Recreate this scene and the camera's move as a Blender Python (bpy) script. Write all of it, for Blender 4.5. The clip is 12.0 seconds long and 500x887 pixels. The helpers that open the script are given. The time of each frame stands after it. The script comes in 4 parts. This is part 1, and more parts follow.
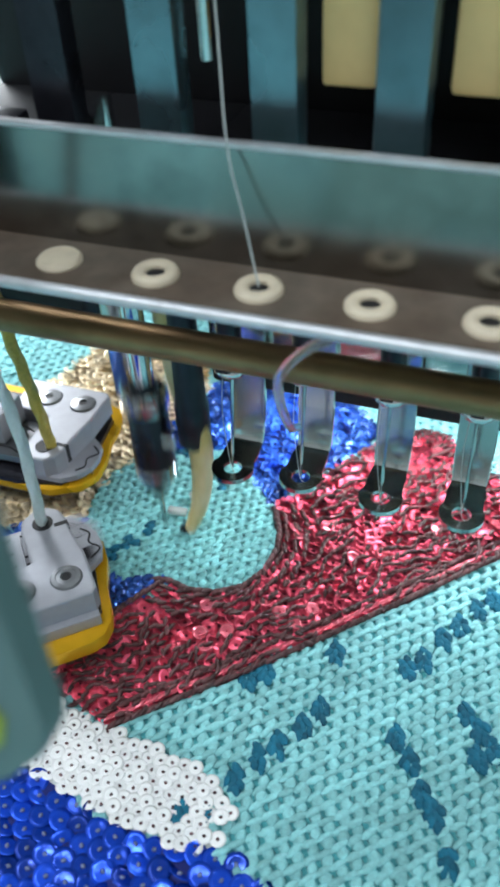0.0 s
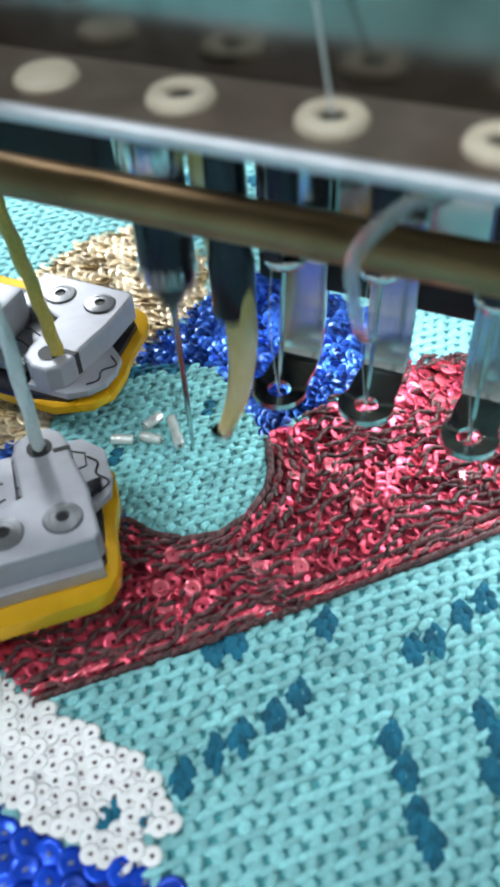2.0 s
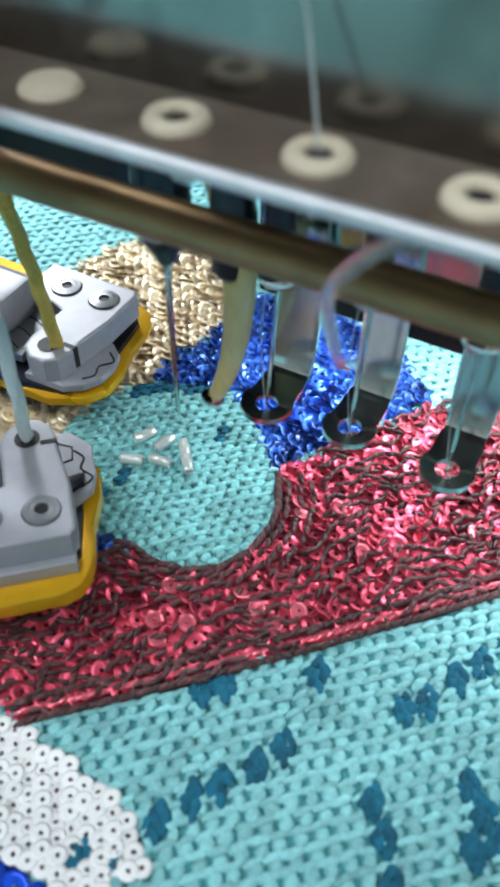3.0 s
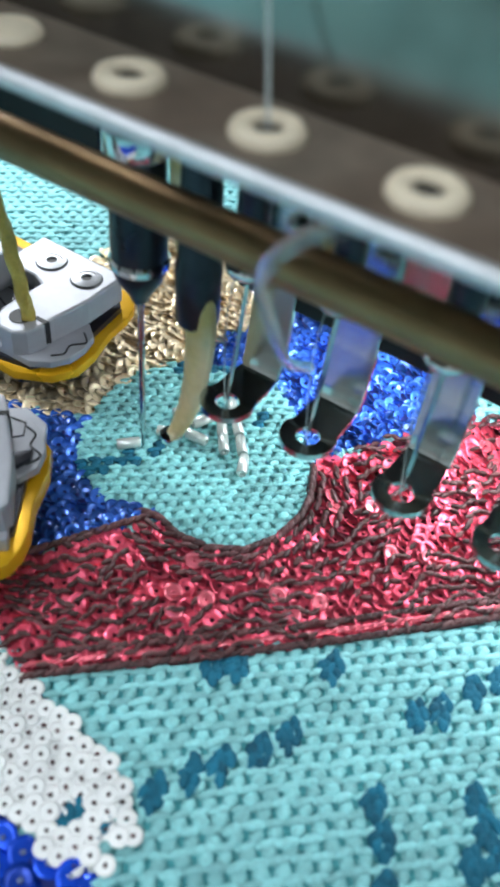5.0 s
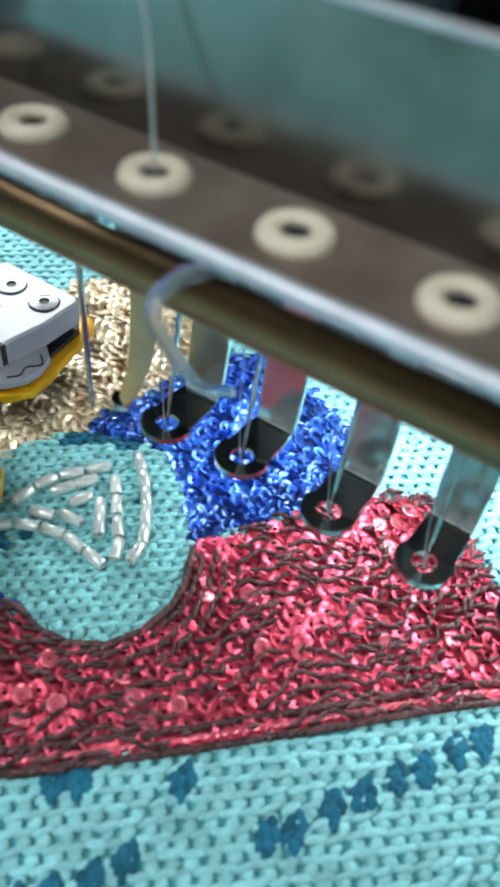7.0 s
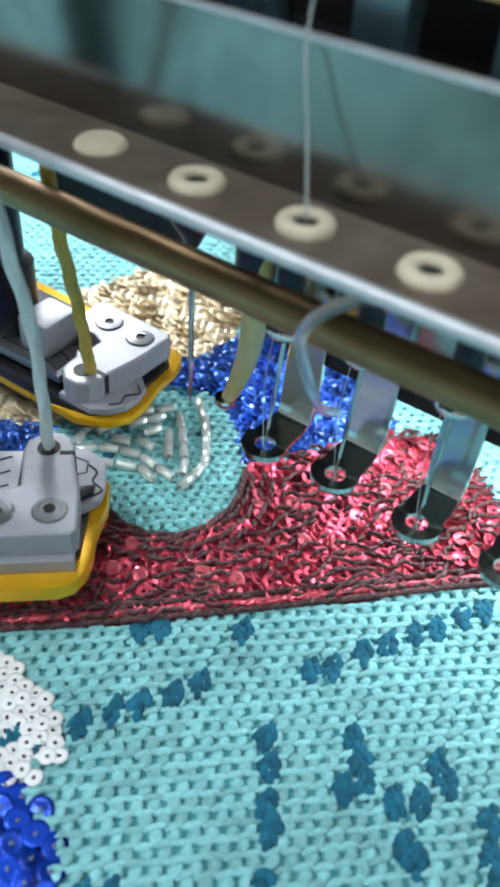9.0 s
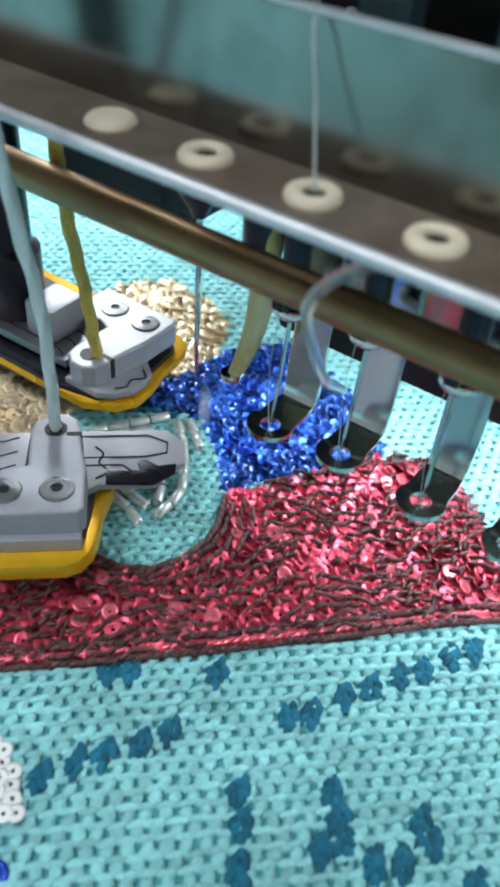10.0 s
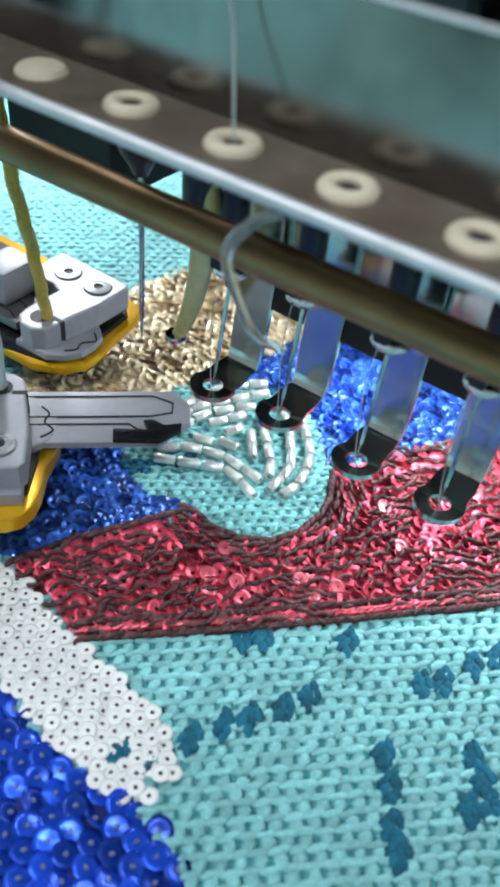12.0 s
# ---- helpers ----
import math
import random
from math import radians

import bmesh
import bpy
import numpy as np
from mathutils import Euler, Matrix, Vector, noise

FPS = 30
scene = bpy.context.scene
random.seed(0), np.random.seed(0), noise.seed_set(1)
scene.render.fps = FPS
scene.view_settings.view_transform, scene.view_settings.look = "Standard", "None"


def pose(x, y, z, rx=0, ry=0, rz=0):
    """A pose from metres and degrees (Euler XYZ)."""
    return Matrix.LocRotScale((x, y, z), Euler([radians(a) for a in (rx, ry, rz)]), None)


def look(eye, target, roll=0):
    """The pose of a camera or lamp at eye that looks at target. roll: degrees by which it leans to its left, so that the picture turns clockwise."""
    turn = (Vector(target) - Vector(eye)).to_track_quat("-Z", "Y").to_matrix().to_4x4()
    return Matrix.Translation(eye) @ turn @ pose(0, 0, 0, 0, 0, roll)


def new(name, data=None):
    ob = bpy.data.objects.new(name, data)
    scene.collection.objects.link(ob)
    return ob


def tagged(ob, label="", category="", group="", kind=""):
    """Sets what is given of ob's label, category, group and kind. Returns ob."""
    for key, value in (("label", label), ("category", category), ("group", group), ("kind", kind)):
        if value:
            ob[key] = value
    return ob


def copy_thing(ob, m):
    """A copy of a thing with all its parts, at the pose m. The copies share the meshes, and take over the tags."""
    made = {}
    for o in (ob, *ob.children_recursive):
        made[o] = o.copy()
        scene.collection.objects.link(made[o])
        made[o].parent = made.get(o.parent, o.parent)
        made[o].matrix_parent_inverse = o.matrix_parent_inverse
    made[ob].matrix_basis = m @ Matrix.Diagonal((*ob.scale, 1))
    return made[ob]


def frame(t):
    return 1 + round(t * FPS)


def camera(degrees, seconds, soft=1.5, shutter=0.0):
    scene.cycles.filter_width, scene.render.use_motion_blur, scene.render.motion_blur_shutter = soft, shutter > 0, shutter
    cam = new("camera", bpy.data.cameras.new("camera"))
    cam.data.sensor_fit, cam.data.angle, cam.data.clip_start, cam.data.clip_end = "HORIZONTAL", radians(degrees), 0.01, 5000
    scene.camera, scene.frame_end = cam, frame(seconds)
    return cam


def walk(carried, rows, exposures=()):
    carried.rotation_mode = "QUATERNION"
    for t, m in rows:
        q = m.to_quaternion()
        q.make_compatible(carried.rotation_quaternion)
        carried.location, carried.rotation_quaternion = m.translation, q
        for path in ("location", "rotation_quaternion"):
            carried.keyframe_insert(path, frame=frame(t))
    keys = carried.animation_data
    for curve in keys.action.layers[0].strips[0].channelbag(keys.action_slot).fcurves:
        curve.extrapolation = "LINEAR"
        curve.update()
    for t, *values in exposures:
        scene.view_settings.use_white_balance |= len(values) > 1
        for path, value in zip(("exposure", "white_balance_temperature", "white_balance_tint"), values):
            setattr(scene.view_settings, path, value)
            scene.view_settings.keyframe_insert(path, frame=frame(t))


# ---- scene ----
# Lengths below are in millimetres; S turns them into metres.
S = 0.001
cam = camera(32.5, 12.0, soft=3.4, shutter=0.3)
# a close lens: what lies far from the cloth falls out of focus
cam.data.dof.use_dof, cam.data.dof.focus_distance, cam.data.dof.aperture_fstop = True, 0.138, 42.0
# seconds, eye x y z, and turn about x, y, z in degrees
CAMERA_ROWS = [
    (0.0, 56.12, -79.79, 120.21, 48.53, 2.66, 19.75),
    (0.5, 54.68, -75.43, 114.32, 48.26, 2.53, 20.15),
    (1.0, 51.22, -70.56, 108.96, 47.21, 2.89, 22.28),
    (1.5, 44.99, -67.87, 100.91, 44.84, 2.78, 23.29),
    (2.0, 47.07, -60.02, 98.80, 43.91, 2.75, 23.73),
    (2.5, 47.45, -57.28, 101.47, 43.57, 1.10, 25.93),
    (4.5, 64.60, -57.79, 101.49, 44.17, -2.76, 33.51),
    (5.0, 57.13, -51.22, 97.03, 44.31, -4.23, 34.56),
    (5.5, 54.15, -55.18, 98.63, 44.24, -4.35, 35.17),
    (6.0, 54.11, -55.00, 100.49, 44.96, -4.48, 35.30),
    (6.5, 60.66, -43.97, 98.67, 45.56, -4.07, 35.13),
    (7.0, 65.70, -47.54, 101.02, 45.07, -3.65, 34.99),
    (7.5, 70.00, -63.48, 108.05, 48.80, -2.52, 35.49),
    (9.5, 61.78, -63.74, 105.58, 47.98, -3.58, 36.19),
    (10.0, 64.39, -66.47, 104.49, 48.32, -3.47, 36.18),
    (10.5, 65.50, -64.19, 102.07, 48.16, -3.54, 36.12),
    (11.0, 70.62, -62.65, 102.46, 47.97, -3.55, 36.22),
    (11.5, 73.52, -65.37, 102.41, 47.62, -4.01, 36.11),
    (12.0, 72.24, -65.61, 102.91, 47.54, -4.58, 36.02),
]
walk(cam, [(t, pose(x * S, y * S, z * S, rx, ry, rz)) for t, x, y, z, rx, ry, rz in CAMERA_ROWS])

# ------------------------------------------------------------------ light
world = bpy.data.worlds.new("workshop_air")
scene.world = world
world.use_nodes = True
world.node_tree.nodes["Background"].inputs[0].default_value = (0.75, 0.85, 1.0, 1)
world.node_tree.nodes["Background"].inputs[1].default_value = 0.15
scene.view_settings.exposure = 0.0


def area_lamp(name, eye, target, wide, deep, watts, colour=(1, 1, 1)):
    data = bpy.data.lights.new(name, "AREA")
    data.shape, data.size, data.size_y, data.energy, data.color = "RECTANGLE", wide, deep, watts, colour
    ob = new(name, data)
    ob.matrix_world = look(eye, target)
    return ob


# assumed ceiling tubes of the unseen workshop; two fill lamps added behind the heads
TUBES = [(-0.9, -0.7), (0.5, -0.9), (-0.9, 0.9), (0.6, 1.0)]
for tx, ty in TUBES:
    area_lamp("tube_light", (tx, ty, 1.63), (tx, ty, 0), 1.2, 0.16, 20, (0.86, 0.94, 1.0))
# fill lamp added under the head to brighten the cloth there
area_lamp("head_fill_light", (0.058, 0.050, 0.0285), (0.058, 0.046, 0.0), 0.095, 0.012, 0.10, (0.9, 0.96, 1.0))
# bodiless fill added at the rear left, brightens the far cloth
area_lamp("side_fill_light", (-0.115, 0.105, 0.085), (-0.03, 0.05, 0.0), 0.05, 0.02, 0.21, (0.9, 0.96, 1.0))


# ------------------------------------------------------------------ materials
def material(name, colour, rough=0.5, metal=0.0, vary=0.15, grain=900.0, stain=120.0, bump=0.0, bump_scale=2500.0,
             island=0.0, per_object=0.0, second=None, coat=0.0, transmission=0.0, ior=1.45, rough_vary=0.1, glow=0.0):
    """A node material: base colour varied at two scales, roughness varied, and fine relief."""
    m = bpy.data.materials.new(name)
    m.use_nodes = True
    tree = m.node_tree
    node, link = tree.nodes.new, tree.links.new
    bsdf = tree.nodes["Principled BSDF"]
    place = node("ShaderNodeTexCoord")
    fine, broad = node("ShaderNodeTexNoise"), node("ShaderNodeTexNoise")
    fine.inputs["Scale"].default_value, broad.inputs["Scale"].default_value = grain, stain
    fine.inputs["Detail"].default_value = broad.inputs["Detail"].default_value = 4
    link(place.outputs["Object"], fine.inputs["Vector"])
    link(place.outputs["Object"], broad.inputs["Vector"])
    add = node("ShaderNodeMath")
    add.operation = "ADD"
    link(fine.outputs["Fac"], add.inputs[0])
    link(broad.outputs["Fac"], add.inputs[1])
    ramp = node("ShaderNodeMapRange")
    ramp.inputs["From Min"].default_value, ramp.inputs["From Max"].default_value = 0.6, 1.4
    ramp.inputs["To Min"].default_value, ramp.inputs["To Max"].default_value = 1 - vary, 1 + vary
    link(add.outputs[0], ramp.inputs["Value"])
    value = ramp.outputs["Result"]
    for strength, source, output in ((island, "ShaderNodeNewGeometry", "Random Per Island"), (per_object, "ShaderNodeObjectInfo", "Random")):
        if strength:
            pick, span, times = node(source), node("ShaderNodeMapRange"), node("ShaderNodeMath")
            span.inputs["To Min"].default_value, span.inputs["To Max"].default_value = 1 - strength, 1 + strength
            times.operation = "MULTIPLY"
            link(pick.outputs[output], span.inputs["Value"])
            link(value, times.inputs[0])
            link(span.outputs["Result"], times.inputs[1])
            value = times.outputs[0]
    mix = node("ShaderNodeMix")
    mix.data_type, mix.blend_type = "RGBA", "MULTIPLY"
    mix.inputs["Factor"].default_value = 1
    if second:
        blend = node("ShaderNodeMix")
        blend.data_type = "RGBA"
        edge = node("ShaderNodeMapRange")
        edge.inputs["From Min"].default_value, edge.inputs["From Max"].default_value = 0.45, 0.6
        link(broad.outputs["Fac"], edge.inputs["Value"])
        link(edge.outputs["Result"], blend.inputs["Factor"])
        blend.inputs["A"].default_value, blend.inputs["B"].default_value = (*colour, 1), (*second, 1)
        link(blend.outputs["Result"], mix.inputs["A"])
    else:
        mix.inputs["A"].default_value = (*colour, 1)
    link(value, mix.inputs["B"])
    link(mix.outputs["Result"], bsdf.inputs["Base Color"])
    shine = node("ShaderNodeMapRange")
    shine.inputs["To Min"].default_value = max(0.02, rough - rough_vary)
    shine.inputs["To Max"].default_value = min(1.0, rough + rough_vary)
    link(broad.outputs["Fac"], shine.inputs["Value"])
    link(shine.outputs["Result"], bsdf.inputs["Roughness"])
    bsdf.inputs["Metallic"].default_value = metal
    bsdf.inputs["Coat Weight"].default_value = coat
    bsdf.inputs["Transmission Weight"].default_value = transmission
    bsdf.inputs["IOR"].default_value = ior
    if glow:
        bsdf.inputs["Emission Color"].default_value = (*colour, 1)
        bsdf.inputs["Emission Strength"].default_value = glow
    if bump:
        relief, rise = node("ShaderNodeTexNoise"), node("ShaderNodeBump")
        relief.inputs["Scale"].default_value, relief.inputs["Detail"].default_value = bump_scale, 5
        rise.inputs["Strength"].default_value, rise.inputs["Distance"].default_value = bump, 0.0004
        link(place.outputs["Object"], relief.inputs["Vector"])
        link(relief.outputs["Fac"], rise.inputs["Height"])
        link(rise.outputs["Normal"], bsdf.inputs["Normal"])
    return m


CYAN_YARN = material("cyan_yarn", (0.255, 0.58, 0.60), 0.85, vary=0.22, island=0.17, grain=1500, stain=60, bump=0.6, bump_scale=3000)
DARK_YARN = material("petrol_blue_yarn", (0.007, 0.125, 0.20), 0.85, vary=0.3, island=0.3, grain=1500, stain=90, bump=0.6, bump_scale=3000)
TUFT_YARN = material("turquoise_tuft_yarn", (0.23, 0.57, 0.58), 0.9, vary=0.25, island=0.25, grain=1800, stain=70, bump=0.7, bump_scale=3500)
WHITE_CLOTH = material("white_ground_cloth", (0.62, 0.66, 0.66), 0.85, vary=0.12, bump=0.5)
BASE_CLOTH = material("teal_ground_cloth", (0.075, 0.34, 0.37), 0.95, vary=0.3, bump=0.5)
RED_FOIL = material("red_sequin_foil", (0.72, 0.085, 0.145), 0.3, 0.6, vary=0.3, island=0.55, per_object=0.55, grain=700, bump=0.25, bump_scale=900)
FLAT_RED = material("flat_red_sequin_foil", (0.86, 0.16, 0.22), 0.2, 0.55, vary=0.12, per_object=0.2, grain=500, coat=0.5)
BLUE_FOIL = material("blue_sequin_foil", (0.07, 0.24, 0.98), 0.17, 0.4, coat=0.4, vary=0.3, island=0.55, per_object=0.55, grain=700, bump=0.25, bump_scale=900)
DEEP_BLUE = material("deep_blue_sequin_foil", (0.014, 0.08, 0.66), 0.2, 0.45, vary=0.3, island=0.5, per_object=0.5, grain=500, bump=0.2, bump_scale=700)
GOLD_FOIL = material("pale_gold_sequin_foil", (0.93, 0.77, 0.53), 0.28, 0.35, vary=0.2, island=0.3, grain=700, bump=0.3, bump_scale=900)
WHITE_DISC = material("white_sequin_plastic", (0.86, 0.87, 0.87), 0.4, vary=0.06, per_object=0.05, coat=0.3)
MAROON_THREAD = material("maroon_thread", (0.08, 0.030, 0.032), 0.34, vary=0.35, island=0.55, bump=0.5)
NAVY_CLOTH = material("navy_ground_cloth", (0.01, 0.02, 0.16), 0.8, vary=0.3, bump=0.5)
WINE_CLOTH = material("wine_ground_cloth", (0.10, 0.01, 0.02), 0.8, vary=0.3, bump=0.5)
OCHRE_CLOTH = material("ochre_ground_cloth", (0.48, 0.36, 0.17), 0.8, vary=0.3, bump=0.5)
KNOT = material("grey_thread_knot", (0.16, 0.20, 0.32), 0.7, vary=0.2)
BEAD_GLASS = material("silver_lined_bead_glass", (0.74, 0.80, 0.77), 0.12, 0.3, coat=0.6, transmission=0.2, vary=0.25, per_object=0.12, grain=600, bump=0.15, bump_scale=700)
BRIGHT_STEEL = material("polished_channel_steel", (0.25, 0.245, 0.235), 0.2, 1.0, vary=0.35, grain=180, stain=45, rough_vary=0.12, second=(0.18, 0.165, 0.15))
EDGE_STEEL = material("bare_sheet_edge", (0.62, 0.63, 0.66), 0.5, 0.7, vary=0.15, grain=400)
FOOT_STEEL = material("presser_foot_steel", (0.56, 0.58, 0.57), 0.16, 1.0, vary=0.1, grain=300, stain=150, rough_vary=0.06)
DARK_STEEL = material("blackened_steel", (0.035, 0.035, 0.045), 0.3, 0.7, vary=0.3, grain=400, stain=100)
CHROME = material("chrome", (0.75, 0.77, 0.78), 0.08, 1.0, vary=0.05, rough_vary=0.04)
BRONZE_ROD = material("oily_bronze_rod", (0.31, 0.195, 0.10), 0.44, 0.9, vary=0.25, grain=200, stain=40, rough_vary=0.12)
FLANGE_STEEL = material("dull_brown_steel", (0.195, 0.158, 0.125), 0.34, 0.3, vary=0.35, grain=260, stain=80, second=(0.14, 0.105, 0.08), rough_vary=0.1)
IVORY = material("ivory_nylon", (0.66, 0.575, 0.435), 0.5, vary=0.1, grain=500, stain=200, bump=0.1)
AMBER_PLASTIC = material("amber_nylon", (0.70, 0.52, 0.20), 0.4, vary=0.12, second=(0.78, 0.69, 0.48), stain=60)
ALLOY = material("satin_anodised_alloy", (0.345, 0.35, 0.385), 0.48, 0.3, vary=0.08, grain=600, stain=120, bump=0.05)
DARK_ALLOY = material("grey_plate_steel", (0.22, 0.225, 0.24), 0.35, 0.8, vary=0.12, grain=500, stain=120)
YELLOW_PLATE = material("yellow_anodised_plate", (0.80, 0.43, 0.015), 0.25, 0.45, vary=0.1, grain=400, stain=90)
GOLD_CORD = material("gold_braided_cord", (0.62, 0.46, 0.10), 0.45, 0.25, vary=0.25, grain=1800, bump=0.6, bump_scale=2600)
PALE_CORD = material("pale_feed_cord", (0.62, 0.68, 0.68), 0.5, 0.0, vary=0.12, grain=1500, bump=0.3)
CLEAR_TUBE = material("clear_soft_tube", (0.86, 0.93, 0.94), 0.1, transmission=0.93, vary=0.04, ior=1.22)
BLACK_PAINT = material("black_machine_paint", (0.007, 0.007, 0.010), 0.6, vary=0.3, grain=300, stain=30)
BLUE_STEEL = material("blued_lever_steel", (0.14, 0.23, 0.27), 0.3, 0.8, vary=0.3, grain=200, stain=40)
BEIGE_BLOCK = material("beige_plastic_block", (0.72, 0.50, 0.22), 0.5, vary=0.1, grain=300, stain=50)
GREY_ARM = material("grey_green_enamel", (0.11, 0.155, 0.155), 0.45, vary=0.12, grain=200, stain=40)
OLIVE_LABEL = material("olive_sticker", (0.35, 0.40, 0.03), 0.5, vary=0.15)
# black for engraved lines, and for the shade inside holes and slits
BLACK_LINE_AND_HOLE = material("black_line_and_hole_shade", (0.01, 0.01, 0.012), 0.6)
WHITE_THREAD = material("white_thread", (0.45, 0.5, 0.5), 0.6, vary=0.1, bump=0.3)
BED_GREY = material("machine_bed_enamel", (0.45, 0.47, 0.46), 0.4, vary=0.1, grain=60, stain=6)
WALL_PAINT = material("workshop_wall_paint", (0.55, 0.57, 0.56), 0.8, vary=0.08, grain=20, stain=1.5)
FLOOR_PAINT = material("workshop_floor_paint", (0.22, 0.25, 0.24), 0.6, vary=0.15, grain=25, stain=2)
CEILING_PAINT = material("workshop_ceiling_paint", (0.7, 0.7, 0.69), 0.85, vary=0.05, grain=20, stain=1.5)
DIFFUSER = material("lit_tube_diffuser", (0.93, 0.97, 1.0), 0.5, vary=0.02, glow=3.0)


# ------------------------------------------------------------------ mesh helpers (millimetres)
def part(name, bm, mat, parent=None, label="", smooth=True):
    """Links a bmesh as one mesh object, scaled to metres, under a thing or a part."""
    bmesh.ops.recalc_face_normals(bm, faces=bm.faces)
    bmesh.ops.scale(bm, vec=(S, S, S), verts=bm.verts)
    me = bpy.data.meshes.new(name)
    bm.to_mesh(me)
    bm.free()
    me.materials.append(mat)
    if smooth:
        me.shade_smooth()
        me.set_sharp_from_angle(angle=radians(38))
    ob = new(name, me)
    ob.parent = parent
    if label:
        ob["label"] = label
    return ob


def mass(name, verts, faces, mat, parent, label="", kind="stuff"):
    """One mesh of many small pieces, from arrays in millimetres."""
    me = bpy.data.meshes.new(name)
    me.from_pydata((np.asarray(verts) * S).tolist(), [], faces)
    me.materials.append(mat)
    me.shade_smooth()
    ob = new(name, me)
    ob.parent = parent
    return tagged(ob, label, kind=kind)


def thing(name, label, category, x=0.0, y=0.0, z=0.0, group="", kind=""):
    ob = new(name)
    ob.empty_display_size = 0.005
    ob.location = (x * S, y * S, z * S)
    return tagged(ob, label, category, group, kind)


def box(bm, x0, x1, y0, y1, z0, z1, bevel=0.0):
    got = bmesh.ops.create_cube(bm, size=1)["verts"]
    bmesh.ops.scale(bm, vec=(x1 - x0, y1 - y0, z1 - z0), verts=got)
    bmesh.ops.translate(bm, vec=((x0 + x1) / 2, (y0 + y1) / 2, (z0 + z1) / 2), verts=got)
    if bevel:
        edges = list({e for v in got for e in v.link_edges})
        bmesh.ops.bevel(bm, geom=edges, offset=bevel, segments=2, affect="EDGES", profile=0.6)
    return bm


def prism(bm, outline, z0, z1, bevel=0.0):
    low = [bm.verts.new((x, y, z0)) for x, y in outline]
    face = bm.faces.new(low)
    up = bmesh.ops.extrude_face_region(bm, geom=[face])["geom"]
    top = [g for g in up if isinstance(g, bmesh.types.BMVert)]
    bmesh.ops.translate(bm, vec=(0, 0, z1 - z0), verts=top)
    if bevel:
        rim = [g for g in up if isinstance(g, bmesh.types.BMEdge)]
        bmesh.ops.bevel(bm, geom=rim, offset=bevel, segments=2, affect="EDGES", profile=0.6)
    return bm


def lathe(bm, profile, x=0.0, y=0.0, z=0.0, seg=24, axis="Z"):
    """Turns (radius, height) points round an axis through (x, y, z); the profile may close on itself."""
    rings = []
    for r, h in profile:
        ring = []
        for i in range(seg):
            a = 2 * math.pi * i / seg
            p = (r * math.cos(a), r * math.sin(a), h)
            if axis == "X":
                p = (h, p[0], p[1])
            ring.append(bm.verts.new((x + p[0], y + p[1], z + p[2])))
        rings.append(ring)
    for a, b in zip(rings, rings[1:]):
        for i in range(seg):
            bm.faces.new((a[i], a[(i + 1) % seg], b[(i + 1) % seg], b[i]))
    if profile[0] != profile[-1]:
        for ring, r in ((rings[0], profile[0][0]), (rings[-1], profile[-1][0])):
            if r > 0:
                bm.faces.new(ring)
    return bm


def smooth_path(points, steps=6):
    """Catmull-Rom points through a polyline."""
    pts = [Vector(p) for p in points]
    pts = [2 * pts[0] - pts[1], *pts, 2 * pts[-1] - pts[-2]]
    out = []
    for a, b, c, d in zip(pts, pts[1:], pts[2:], pts[3:]):
        for i in range(steps):
            t = i / steps
            out.append(0.5 * ((2 * b) + (c - a) * t + (2 * a - 5 * b + 4 * c - d) * t * t + (3 * b - a - 3 * c + d) * t ** 3))
    out.append(pts[-2])
    return out


def tube(bm, points, radius, seg=10, twist=0.0, lobes=0, flat=1.0):
    """A tube along points; lobes and twist make a laid rope."""
    rings, n = [], len(points)
    up = Vector((0.3, 1, 0.2)).normalized()
    for k, p in enumerate(points):
        d = (points[min(k + 1, n - 1)] - points[max(k - 1, 0)]).normalized()
        side = d.cross(up).normalized()
        up = side.cross(d).normalized()
        r = radius[k] if isinstance(radius, (list, tuple)) else radius
        ring = []
        for i in range(seg):
            a = 2 * math.pi * i / seg
            rr = r * (1 + (0.16 * math.cos(lobes * a + twist * k) if lobes else 0))
            ring.append(bm.verts.new(p + side * math.cos(a) * rr + up * math.sin(a) * rr * flat))
        rings.append(ring)
    for a, b in zip(rings, rings[1:]):
        for i in range(seg):
            bm.faces.new((a[i], a[(i + 1) % seg], b[(i + 1) % seg], b[i]))
    bm.faces.new(rings[0])
    bm.faces.new(rings[-1])
    return bm


def inside(px, py, outline):
    hit = False
    for (x0, y0), (x1, y1) in zip(outline, outline[1:] + outline[:1]):
        if (y0 > py) != (y1 > py) and px < (x1 - x0) * (py - y0) / (y1 - y0) + x0:
            hit = not hit
    return hit


def edge_distance(px, py, outline):
    best = 1e9
    for (x0, y0), (x1, y1) in zip(outline, outline[1:] + outline[:1]):
        dx, dy = x1 - x0, y1 - y0
        t = max(0, min(1, ((px - x0) * dx + (py - y0) * dy) / (dx * dx + dy * dy + 1e-9)))
        best = min(best, math.hypot(px - x0 - t * dx, py - y0 - t * dy))
    return best


